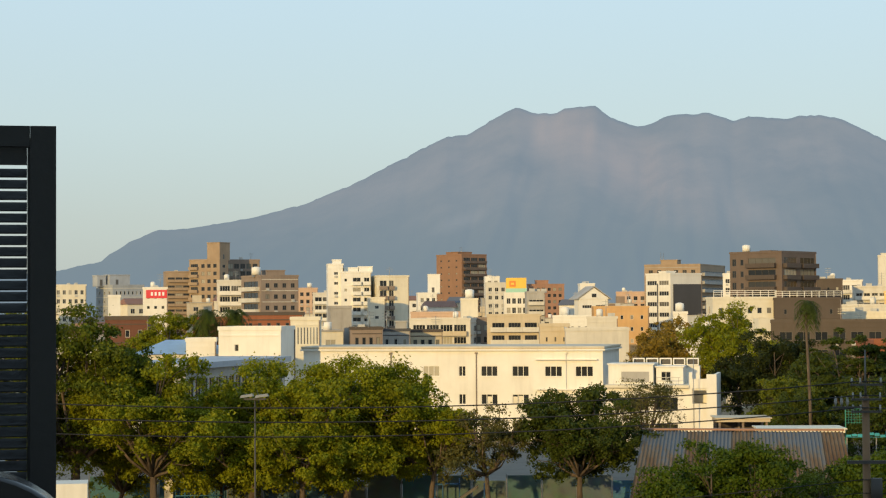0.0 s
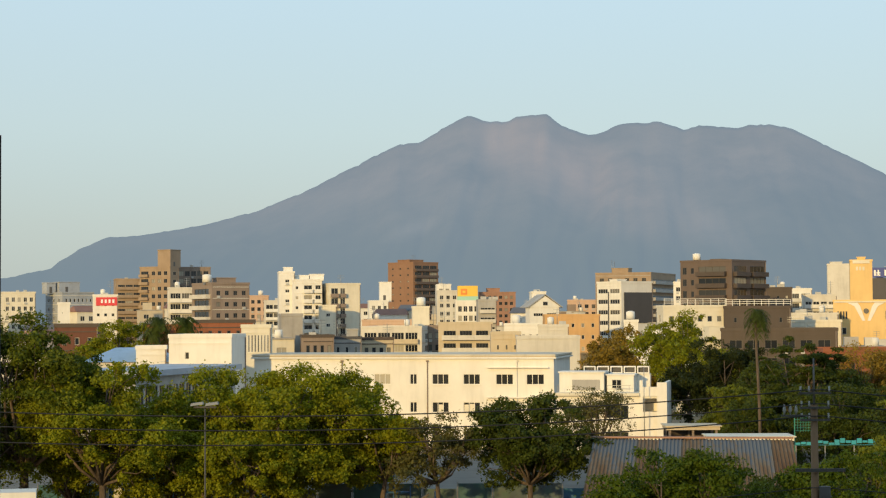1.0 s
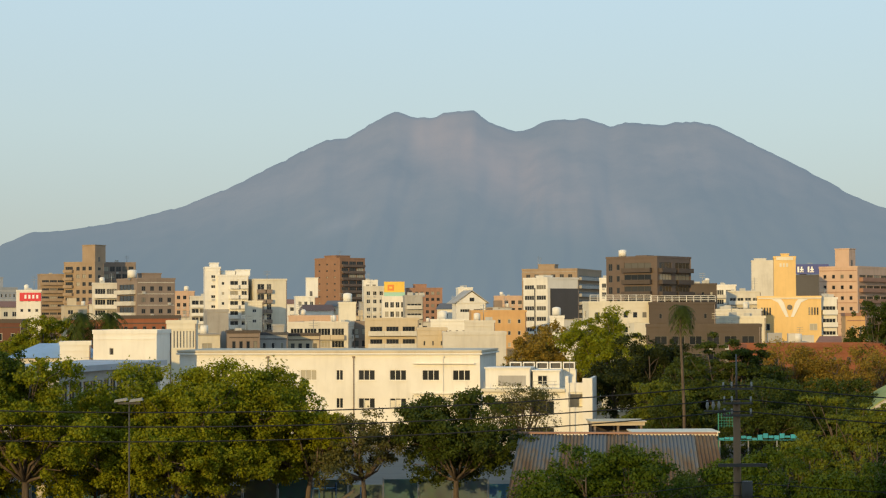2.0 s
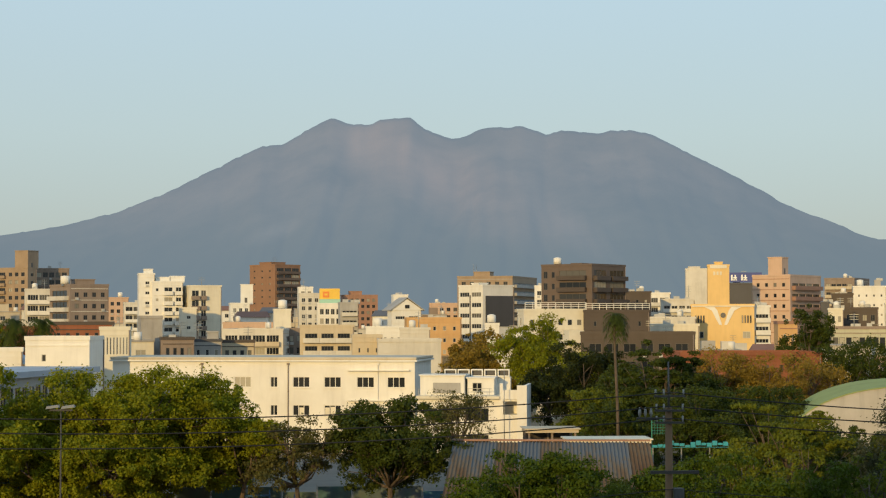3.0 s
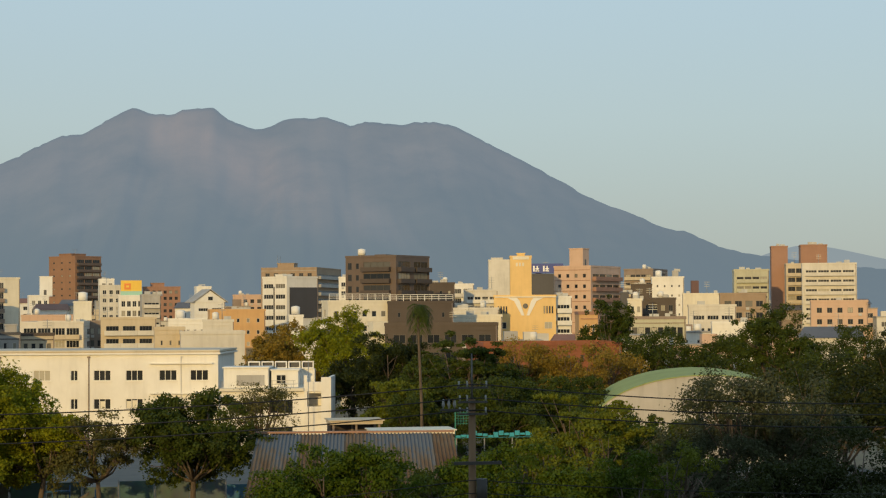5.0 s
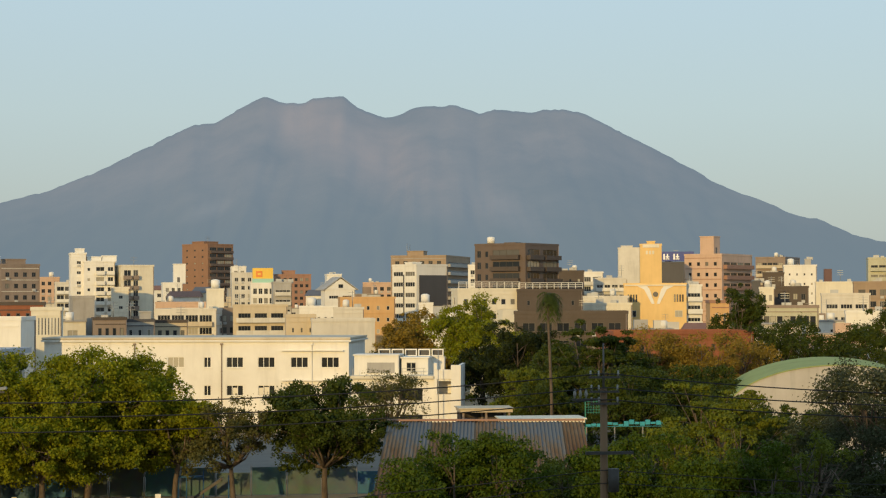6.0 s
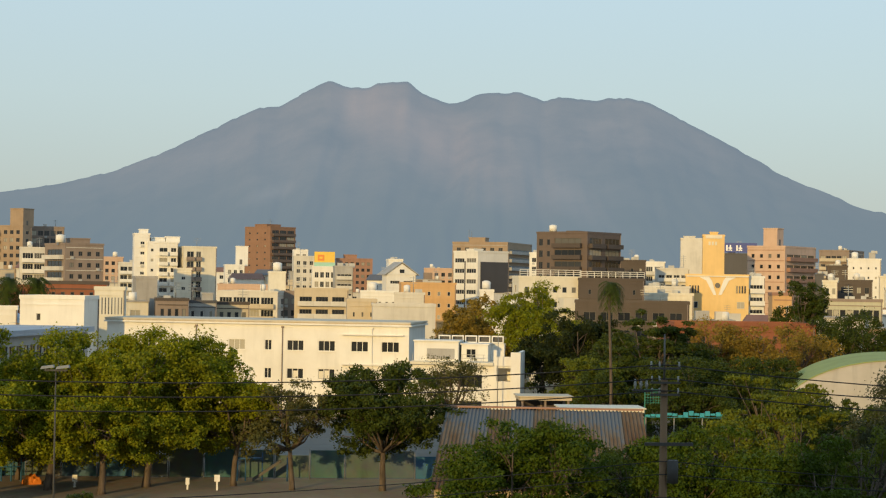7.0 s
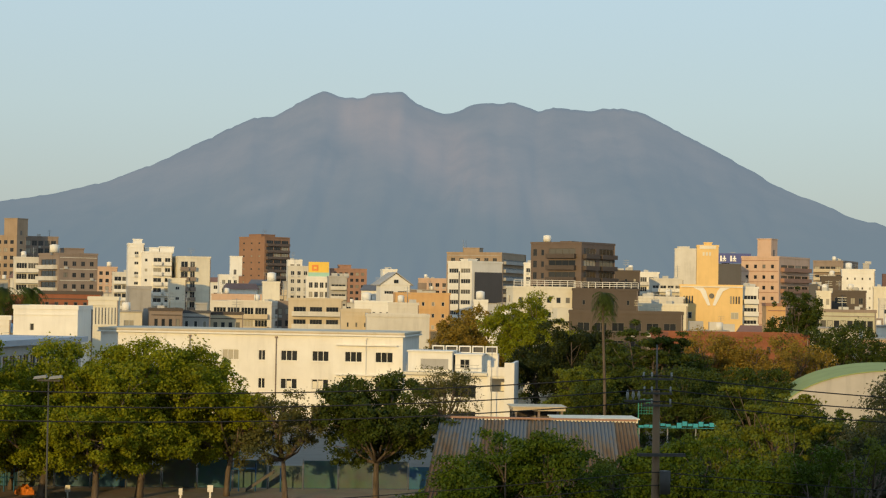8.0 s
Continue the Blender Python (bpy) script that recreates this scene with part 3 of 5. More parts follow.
tree("thin half-bare tree with brownish leaves", -0.9, 150, 8.8, 9.5, THIN, 7, 5200, 0.26, bare=0.26, fill=0.62, boughs=150)
tree("dense green tree beside the tin-roofed shed", 1.9, 150, 10.2, 11.5, DEEP, 8, 20000, bare=0.2)
tree("thin brown tree behind the shed", 3.9, 185, 9.8, 8, THIN, 9, 3000, 0.26, bare=0.3)
tree("leafy green tree in front of the shed", 6.2, 98, 9.9, 10, GARDEN, 10, 20000, 0.24, bare=0.1)
tree("russet-leaved tree behind the school", 4.8, 262, 15.4, 12.5, RUSSET, 11, 16000, 0.38, bare=0.15)
tree("bright green tree behind the school", 6.9, 255, 17.2, 15, CAMPHOR, 12, 18000, 0.38, bare=0.1)
tree("dark leafless-looking tree in shade", 7.7, 235, 14.2, 13, SHADE_DARK, 13, 14000, 0.36, bare=0.1)
tree("dark cedar with layered boughs by the pool", 10.1, 205, 14.7, 14, DEEP, 14, 22000, 0.32, bare=0.08, cone=0.3, layer=0.4, boughs=190, lobes=18)
tree("bright green tree beside the palm", 8.2, 200, 9.2, 9, BRIGHT, 15, 12000, 0.32, bare=0.08)
tree("green tree below the brick hall", 12.3, 190, 9.6, 12, DEEP, 16, 16000, 0.32, bare=0.1)
tree("green tree below the brick hall", 14.2, 200, 9.4, 11, DEEP, 35, 14000, 0.32, bare=0.1)
tree("thin russet tree before the brick hall", 12.0, 228, 13.2, 12, RUSSET, 40, 8000, 0.3, bare=0.15)
tree("thin brownish tree before the brick hall", 13.5, 225, 12.6, 11, RUSSET, 41, 8000, 0.3, bare=0.15)
tree("thin reddish tree before the brick hall", 14.8, 236, 12.2, 10, RUSSET, 42, 5000, 0.3, bare=0.15)
tree("green tree before the brick hall", 11.2, 215, 11.2, 10, DEEP, 43, 9000, 0.3, bare=0.1)
tree("dark pine above the brick hall", 14.6, 265, 19.4, 13, DEEP, 17, 15000, 0.34, bare=0.12, cone=0.5)
tree("dark green domed evergreen", 16.5, 250, 13.8, 18, DEEP, 18, 18000, 0.36, bare=0.08)
tree("tall dark evergreen at the edge of town", 20.0, 230, 17.6, 12, DEEP, 19, 16000, 0.34, bare=0.08)
tree("broad green tree beside the domed hall", 21.8, 190, 12.0, 15, DEEP, 20, 16000, 0.34, bare=0.08)
tree("fresh green tree with flat feathery boughs", 13.6, 120, 11.6, 10, BRIGHT, 21, 15000, 0.24, bare=0.1, layer=0.32, boughs=150, lobes=15)
tree("green tree beside the pole", 11.6, 105, 9.2, 9, GARDEN, 22, 14000, 0.24, bare=0.1)
tree("green tree in the shaded garden", 15.0, 100, 9.0, 9, GARDEN, 36, 14000, 0.24, bare=0.1)
tree("grey-green blossoming tree before the domed hall", 18.7, 118, 12.9, 14, SILVER, 23, 28000, 0.22, bare=0.08)
tree("green tree behind the domed hall", 18.9, 270, 13.2, 15, DEEP, 24, 12000, 0.36, bare=0.08)
tree("round green tree between brick houses", -10.75, 278, 17.0, 12, CAMPHOR, 25, 15000, 0.36, bare=0.1)
tree("low leafy tree in the near garden", 9.0, 72, 7.0, 9, GARDEN, 26, 15000, 0.2, bare=0.08)
tree("low dark tree in the near garden", 13.5, 70, 7.6, 10, GARDEN, 27, 15000, 0.2, bare=0.08)
tree("low dark tree in the near garden", 18.0, 68, 8.0, 10, GARDEN, 28, 15000, 0.2, bare=0.08)
tree("low dark tree in the near garden", 22.5, 75, 9.5, 10, SHADE_DARK, 29, 14000, 0.2, bare=0.08)
tree("low leafy tree before the shed", 4.0, 82, 7.0, 6.5, GARDEN, 30, 11000, 0.2, bare=0.08)
for label, az, dist, height, spread, mat, seed in (
        ("leafy tree in the shaded garden", 14.2, 140, 9.5, 11, DEEP, 50), ("leafy tree in the shaded garden", 16.2, 150, 8.2, 10, DEEP, 51),
        ("tall evergreen beside the domed hall", 21.3, 150, 13.0, 12, SHADE_DARK, 52), ("tall evergreen beside the domed hall", 23.8, 165, 15.0, 13, SHADE_DARK, 53),
        ("dark evergreen in the near garden", 20.4, 95, 9.0, 9, SHADE_DARK, 54), ("dark evergreen in the near garden", 23.0, 98, 11.0, 10, SHADE_DARK, 55),
        ("dark evergreen in the near garden", 15.8, 78, 7.6, 9, GARDEN, 56), ("dark evergreen in the near garden", 11.2, 76, 6.9, 8, GARDEN, 57),
        ("dark evergreen in the near garden", 20.2, 70, 7.6, 9, SHADE_DARK, 58), ("leafy tree behind the pole", 9.2, 118, 6.8, 8, DEEP, 59),
        ("green tree beyond the pool", 11.4, 180, 10.0, 11, DEEP, 60), ("green tree beyond the pool", 9.4, 215, 11.5, 11, DEEP, 61),
        ("green tree behind the shed", 8.6, 190, 8.2, 9, DEEP, 62), ("evergreen behind the domed hall", 22.5, 245, 14.5, 13, DEEP, 63),
        ("camphor tree in the second yard row", -7.0, 170, 10.0, 11, CAMPHOR, 64), ("camphor tree in the second yard row", -10.0, 165, 7.5, 10, CAMPHOR, 65),
        ("camphor tree in the second yard row", -12.6, 170, 12.5, 11, SHADY, 66)):
    tree(label, az, dist, height, spread, mat, seed, 12000, 0.3 if dist > 140 else 0.24, bare=0.06)
for az, dist, height, seed in ((12.6, 112, 9.4, 70), (14.6, 108, 9.8, 71), (16.4, 104, 9.6, 72), (10.2, 108, 7.6, 73)):
    tree("sparse tree with thin upright branches", az, dist, height, 7.5, BRIGHT, seed, 3000, 0.22, bare=0.2, fill=0.55, boughs=120)
for az, dist, height, spread, seed in ((-5.9, 160, 8.0, 9, 80), (-3.4, 162, 7.6, 8, 81), (-9.2, 158, 8.2, 9, 82), (-12.3, 156, 9.0, 9, 83)):
    tree("leafy undergrowth tree between the yard camphors", az, dist, height, spread, CAMPHOR, seed, 9000, 0.3, bare=0.05)
bushy("low shrub behind the dark roof", -7.4, 92, 6.4, 4.5, DEEP, 31)
bushy("low shrub behind the dark roof", -9.6, 88, 6.2, 5.5, THIN, 32, 2500)
bushy("clipped shrub at the yard fence", -11.5, 126, 4.2, 5, DEEP, 33)


def palm(label, az, dist, height, crown, seed, trunk=0.22):
    rng = random.Random(seed)
    x, y = at(az, dist)
    ob = thing("palm_tree", label, "palm", x, y, 0, 0)
    bm = bmesh.new()
    tube(bm, [(0.15 * math.sin(k * 0.5), 0.0, height * k / 10) for k in range(11)], [trunk * (1.25 - 0.05 * k) for k in range(11)], 8)
    part("trunk", bm, BARK, ob)
    bm = bmesh.new()
    for k in range(44):
        a, lift = rng.random() * math.tau, rng.uniform(-1.2, 0.75)
        pts = []
        for s in range(7):
            q = s / 6
            rad = crown * q * (1 - 0.12 * abs(lift))
            pts.append(Vector((math.cos(a) * rad, math.sin(a) * rad, height + crown * (lift * q - 0.9 * q * q))))
        side = Vector((-math.sin(a), math.cos(a), 0))
        for p0, p1 in zip(pts, pts[1:]):
            for sgn in (-1, 1):
                for q in (0, 0.5):
                    p = p0.lerp(p1, q)
                    tip = p + side * sgn * crown * 0.3 + (p1 - p0) * 0.8 - Vector((0, 0, crown * 0.14))
                    bm.faces.new([bm.verts.new(v) for v in (p, p.lerp(p1, 0.4), tip)])
    me = mesh_of("fronds", bm, DEEP)
    part("crown", me, None, ob)
    return ob


palm("tall slender palm with a small ragged crown", 8.88, 182, 17.2, 1.4, 1, 0.15)
palm("palm with drooping fronds before the brick house", -9.5, 264, 16.6, 2.5, 2)
palm("palm with drooping fronds before the brick house", -8.7, 262, 16.6, 2.5, 3)


# ---------------------------------------------------------------- the white school
def school():
    x, y = at(2.6, 235)
    turn = 78.0
    ob = thing("school_building", "long white three-storey school with sliding windows", "school", x, y, 0, turn)
    rng = random.Random(5)
    d, w, h = 39.6, 13.0, 11.35          # the long front runs along local y
    holes = []
    specs = [(1.0, 2.3), (5.0, 2.25), (9.3, 2.2), (13.4, 2.2), (17.6, 0.95), (21.1, 2.2), (25.9, 1.0), (28.7, 2.0), (33.0, 1.0), (36.4, 2.2)]
    for row in (0, 1, 2):
        z = 8.05 - 3.6 * row
        for u, ww in specs:
            holes.append((u, u + ww, z, z + 1.35))
    bm = bmesh.new()
    box(bm, 0, w, 0, d, 0, h)
    facade(bm, lambda u, z, o: (u, -o, z), w, h, [])
    facade(bm, lambda u, z, o: (-o, u, z), d, h, holes)
    box(bm, -0.25, 0, -0.25, 0, 0, h)
    part("wall", bm, WHITE, ob, "white painted wall with faint stains")
    for name, label, mat, e, z0, z1 in (("eaves_slab", "white projecting eaves slab", WHITE, 0.5, 0.002, 0.22), ("gutter_band", "dull tan gutter band", SAND, 0.3, 0.224, 0.34), ("roof", "pale buff flat roof with low upstand", paint((0.62, 0.56, 0.45), 0.85, 0.2), 0.42, 0.342, 0.56)):
        bm = bmesh.new()
        box(bm, -0.2 - e, w + e, -0.1 - e, d + e * 0.6, h + z0, h + z1)
        part(name, bm, mat, ob, label)
    for a, b, c, e in holes:
        win = window(b - a, e - c, 2 if b - a > 1.5 else 1, WHITE, ob, pose(-0.25, (a + b) / 2, (c + e) / 2, 0, 0, -90))
        if b - a > 1.5 and rng.random() < 0.6:
            lo = rng.choice((0, 1, 1))
            bay = (b - a) / 3
            cm = bmesh.new()
            for q in range(lo, rng.choice((2, 3))):
                box(cm, -(b - a) / 2 + q * bay + 0.1, -(b - a) / 2 + (q + 1) * bay - 0.06, 0.112, 0.127, -(e - c) / 2 + 0.1, (e - c) / 2 - 0.1 - 0.3 * rng.random())
            part("curtain", cm, CREAM, win, "cream drawn curtain")
        sm = bmesh.new()
        box(sm, -(b - a) / 2 - 0.1, (b - a) / 2 + 0.1, -0.1, -0.002, -0.1, 0)
        part("sill", sm, WHITE, win, "", pose(0, 0, -(e - c) / 2 - 0.01))
    for u0, u1, z in ((0.4, 8.4, 10.15), (0.4, 8.4, 6.35), (0.4, 8.4, 2.9)):
        bm = bmesh.new()
        box(bm, -0.75, -0.252, u0, u1, z, z + 0.14)
        part("canopy", bm, WHITE, ob, "thin concrete sun canopy")
    for u in (4.5, 16.2, 27.6):
        bm = bmesh.new()
        tube(bm, [(-0.36, u, 0), (-0.36, u, h - 0.2)], [0.07, 0.07], 8)
        for z in (2.5, 5, 7.5, 10):
            box(bm, -0.36, -0.252, u - 0.09, u + 0.09, z, z + 0.06)
        box(bm, -0.5, -0.26, u - 0.16, u + 0.16, h - 0.42, h - 0.2)
        part("downpipe", bm, TAUPE if u > 5 else WHITE, ob, "dull brown rainwater pipe")
    return ob


WING_ROOF = paint((0.36, 0.42, 0.5), 0.6, 0.2)


def school_annex():
    """The lower white terrace block at the school's end: deck, set-back roof huts, a row of vent frames and a porch with an open bay."""
    x, y = at(6.15, 226)
    ob = thing("school_annex", "low white annex with roof terrace, vent frames and open porch", "school", x, y, 0, 80)
    h = 7.0
    glazing = [(1.6, 4.4, 4.3, 5.85), (5.2, 7.2, 4.3, 5.85), (7.9, 9.4, 4.3, 5.85), (1.6, 4.4, 1.0, 2.6), (5.2, 7.2, 1.0, 2.6)]
    bm = bmesh.new()
    box(bm, 0, 8, 3.2, 13.6, 0, h)
    facade(bm, lambda u, z, o: (-o, u + 3.2, z), 10.4, h, glazing)
    part("wall", bm, WHITE, ob, "white painted wall with faint stains")
    for a, b, c, e in glazing:
        window(b - a, e - c, 2, DARK_FRAME, ob, pose(-0.25, (a + b) / 2 + 3.2, (c + e) / 2, 0, 0, -90))
    bm = bmesh.new()
    box(bm, -0.9, 8, 3.4, 13.7, h + 0.002, h + 0.34)
    part("deck_slab", bm, CREAM, ob, "projecting cream deck slab")
    for x0, u0, u1, top in ((1.2, 7.9, 13.4, 2.75), (2.0, 4.3, 7.6, 2.4)):
        bm = bmesh.new()
        box(bm, x0, x0 + 4.2, u0, u1, h + 0.342, h + top)
        hut = part("roof_hut", bm, WHITE, ob)
        bm = bmesh.new()
        box(bm, x0 - 0.2, x0 + 4.3, u0 - 0.15, u1 + 0.15, h + top + 0.002, h + top + 0.16)
        part("cap", bm, WHITE, hut)
    bm = bmesh.new()
    box(bm, 1.1, 1.198, 8.4, 11.8, h + 0.6, h + 1.9)
    part("panel", bm, GREY, ob, "grey service panel")
    window(1.2, 1.1, 1, None, ob, pose(1.86, 6.4, h + 1.35, 0, 0, -90))
    for u in (4.6, 5.9, 7.2, 13.3):
        bm = bmesh.new()
        box(bm, -0.8, -0.74, u, u + 0.06, h + 0.342, h + 1.3)
        part("rail_post", bm, PALE_STEEL, ob)
    bm = bmesh.new()
    for z in (0.8, 1.24):
        box(bm, -0.8, -0.74, 4.4, 7.4, h + z, h + z + 0.06)
    part("rail", bm, PALE_STEEL, ob, "thin grey terrace rail")
    bm = bmesh.new()
    box(bm, 6.2, 7.6, 2.6, 11.0, h + 0.342, h + 2.5)
    part("vent_base", bm, WHITE, ob)
    for k in range(5):
        u = 2.7 + k * 1.68
        bm = bmesh.new()
        facade(bm, lambda uu, z, o, u=u: (6.4 - o, u + uu, h + 2.502 + z), 1.5, 0.95, [(0.13, 1.37, 0.16, 0.8)], 0.5)
        vent = part("vent_frame", bm, WHITE, ob, "white vent frame with a dark opening")
        bm = bmesh.new()
        box(bm, 6.402, 6.5, u, u + 1.5, h + 2.51, h + 3.44)
        part("grille", bm, CHARCOAL, vent)
    # porch: end wall, pillar, low front wall and the shaded bay between them
    for name, a in (("end_wall", (-1.9, 6, 0, 0.35, 0, h + 1.7)), ("end_wall", (-1.9, -1.6, 0.352, 1.2, 0, h + 1.7)), ("pillar", (-0.6, 0.4, 3.0, 3.4, 0, h + 1.9)),
                    ("front_wall", (-0.6, -0.35, 1.202, 2.998, h - 0.05, h + 1.1)), ("front_wall", (-0.6, -0.35, 1.202, 2.998, 0, h - 1.9)), ("back_wall", (3.0, 3.2, 0.352, 3.198, 0, h + 0.9)),
                    ("deck", (-0.345, 2.998, 0.36, 2.998, h - 0.3, h - 0.06)), ("deck", (-0.345, 2.998, 0.36, 2.998, h - 2.2, h - 1.95))):
        bm = bmesh.new()
        box(bm, *a)
        part(name, bm, WHITE, ob)
    bm = bmesh.new()
    tube(bm, [(-2.4, 2.7, 0), (-2.4, 2.7, 10.6)], [0.06, 0.04], 6)
    part("flagpole", bm, STEEL, ob)


def school_wing():
    """The wing whose long side, painted grey for its shade, runs back to the main block."""
    x, y = at(-10.3, 201)
    ob = thing("school_wing", "school wing greyed for its shaded side, with overhanging roof", "school", x, y, 0, 76.7)
    w, d, h = 30.5, 9.0, 10.4
    holes = []
    for row in (0, 1):
        for k in range(15):
            holes.append((0.7 + k * 1.95, 2.2 + k * 1.95, 7.2 - 3.6 * row, 9.3 - 3.6 * row))
    bm = bmesh.new()
    box(bm, 0, w, 0, d, 0, h)
    facade(bm, lambda u, z, o: (u, -o, z), w, h, holes)
    # Grey paint carries the shade of this side.
    part("wall", bm, GREY, ob)
    bm = bmesh.new()
    box(bm, -0.5, w + 0.3, -1.0, d + 0.5, h + 0.002, h + 0.65)
    part("roof", bm, WING_ROOF, ob, "pale blue-grey overhanging roof slab")
    for a, b, c, e in holes:
        window(b - a, e - c, 1, DARK_FRAME, ob, pose((a + b) / 2, -0.25, (c + e) / 2))


def blue_roof_house():
    x, y = at(-11.7, 244)
    ob = thing("gym_hall", "low hall with a faded blue hipped metal roof", "hall", x, y, 0, 0)
    bm = bmesh.new()
    box(bm, 0, 11, 0, 9, 0, 11.1)
    part("wall", bm, PALE, ob)
    bm = bmesh.new()
    v = [bm.verts.new(p) for p in ((-0.6, -0.6, 11.102), (11.6, -0.6, 11.102), (11.6, 9.6, 11.102), (-0.6, 9.6, 11.102), (3, 4.5, 12.9), (8, 4.5, 12.9))]
    for q in ((0, 1, 5, 4), (1, 2, 5), (2, 3, 4, 5), (3, 0, 4), (3, 2, 1, 0)):
        bm.faces.new([v[i] for i in q])
    part("roof", bm, paint((0.25, 0.4, 0.62), 0.5, 0.2), ob, "faded blue metal roof")


school()
school_annex()
school_wing()
blue_roof_house()
building("stair_block", "white rooftop stair block at the school's end", -9.2, -7.35, -6.95, 236, 82, 14.2, WHITE, None, [("window", 1, 0.14, 0.32, 0.3, 0.45, 0.95)], depth=6, low=9)
building("stair_hut", "small white rooftop hut", -10.15, -10.15, -9.3, 242, 8, 12.7, WHITE, [("window", 1, 0.25, 0.4, 0.2, 0.0, 0.5)], None, depth=5, low=9)
building("brick_house", "sunlit red brick house below a dark roof", -9.95, -9.95, -8.35, 285, 6, 15.3, BRICK, [("window", 2, 0.12, 0.5, 0.2)], None, depth=8, category="house")
building("brick_house", "brown brick house with dark roof and white shutters", -8.45, -8.45, -6.6, 276, 6, 16.0, BRICK, [("window", 6, 0.4, 0.3, 0.55)], None, depth=9, parapet=0.5, trim=DARK_BROWN, category="house", slab=DARK_BROWN)
building("brick_house", "dark brown brick house beside a green tree", -12.6, -12.6, -11.35, 290, 6, 15.4, RED_DARK, [("window", 3, 0.35, 0.4, 0.3)], None, parapet=0.6, trim=DARK_BROWN, category="house")
building("louvred_plant_room", "flat-roofed block with pale upright fins", -6.95, -6.95, -6.1, 262, 4, 15.3, CREAM, [("window", 8, 0.55, 0.85, 0.05)], None, depth=6, low=9)
building("brick_hall", "long red brick hall half hidden behind trees", 10.9, 10.9, 15.1, 245, 3, 11.9, BRICK, [("window", 9, 0.25, 0.3, 0.5)], None, depth=10, low=3)


# ---------------------------------------------------------------- yard: shed, canopies, fence, domed hall
def tin_material():
    """Corrugated tin: bluish zinc towards the ridge, rust streaks running down to the eaves, sheets of different age."""
    m, n, l, p = material("rusted_corrugated_tin")
    tc, sep, info = n.new("ShaderNodeTexCoord"), n.new("ShaderNodeSeparateXYZ"), n.new("ShaderNodeObjectInfo")
    l.new(tc.outputs["Object"], sep.inputs[0])
    a = noise_node(n, l, 1.4, 4, (1, 0.08, 1))
    k = n.new("ShaderNodeMath")
    k.operation = "MULTIPLY_ADD"
    k.inputs[1].default_value = -0.038
    l.new(sep.outputs["Y"], k.inputs[0])
    l.new(a.outputs["Fac"], k.inputs[2])
    k2 = n.new("ShaderNodeMath")
    k2.operation = "MULTIPLY_ADD"
    k2.inputs[1].default_value = 0.55
    l.new(info.outputs["Random"], k2.inputs[0])
    l.new(k.outputs[0], k2.inputs[2])
    r = ramp(n, [(0.0, (0.15, 0.165, 0.18)), (0.12, (0.19, 0.15, 0.11)), (0.34, (0.175, 0.11, 0.06)), (0.65, (0.12, 0.06, 0.028))])
    l.new(k2.outputs[0], r.inputs[0])
    l.new(r.outputs[0], p.inputs["Base Color"])
    p.inputs["Roughness"].default_value, p.inputs["Specular IOR Level"].default_value = 0.85, 0.2
    return m


def shed():
    ob = thing("tin_shed", "long shed with a rusted corrugated tin roof", "shed", 7.55, 129.2, 0, -7.0)
    L, D, z0, z1 = 15.8, 21.0, 2.5, 6.75
    bm = bmesh.new()
    box(bm, 0.3, L - 0.3, 0.6, D - 0.3, 0, z0 - 0.1)
    part("wall", bm, paint((0.4, 0.33, 0.2), 0.8, 0.3), ob)
    tin = tin_material()
    n = 9
    for k in range(n):
        bm = bmesh.new()
        w = L / n
        cols = 18
        prev = None
        for i in range(cols + 1):
            x = w * i / cols
            dz = 0.085 * math.cos(i * math.pi / 1.5) + 0.02 * (k % 2)
            pair = [bm.verts.new((x, 0, z0 + dz)), bm.verts.new((x, D, z1 + dz)), bm.verts.new((x, D, z1 + dz - 0.03)), bm.verts.new((x, 0, z0 + dz - 0.03))]
            if prev:
                for q in range(4):
                    bm.faces.new((prev[q], prev[(q + 1) % 4], pair[(q + 1) % 4], pair[q]))
            prev = pair
        part("roof_sheet", bm, tin, ob, "", pose(k * w, 0, 0))
    bm = bmesh.new()
    box(bm, -0.1, L + 0.1, D - 0.2, D + 0.3, z1 + 0.08, z1 + 0.22)
    part("ridge_cap", bm, RED_BROWN, ob, "rusty ridge capping")


def canopy(label, az0, az1, dist, z, depth, mat):
    (x0, y0), (x1, _) = at(az0, dist), at(az1, dist)
    ob = thing("canopy", label, "canopy", x0, y0, 0, 0)
    w = x1 - x0
    bm = bmesh.new()
    box(bm, 0, w, 0, depth, z - 0.3, z)
    box(bm, -0.15, w + 0.15, -0.15, depth + 0.15, z + 0.002, z + 0.1)
    part("roof", bm, mat, ob)
    for k in range(3):
        for yy in (0.3, depth - 0.5):
            bm = bmesh.new()
            box(bm, 0.2 + k * (w - 0.6) / 2, 0.4 + k * (w - 0.6) / 2, yy, yy + 0.2, 0, z - 0.302)
            part("post", bm, TAUPE, ob)
    # Dark panel stands in for the shade under the roof.
    bm = bmesh.new()
    box(bm, 0.1, w - 0.1, depth - 0.25, depth - 0.1, 0, z - 0.304)
    part("back_wall", bm, DARK_BROWN, ob, "dark brown panel for the shade under the canopy")


shed()
canopy("flat cream walkway canopy", 6.1, 7.75, 172, 6.45, 4, SAND)
canopy("flat white walkway canopy", 7.4, 10.02, 160, 6.25, 4, CREAM)
nx, ny = at(8.6, 160)[0], at(7.4, 160)[1] - 0.34
notice = thing("notice_box", "white box fixed to the canopy edge", "box", nx, ny, 5.6, 0)
bm = bmesh.new()
box(bm, 0, 1.4, -0.1, 0.188, 0.0, 0.72)
part("case", bm, WHITE, notice)
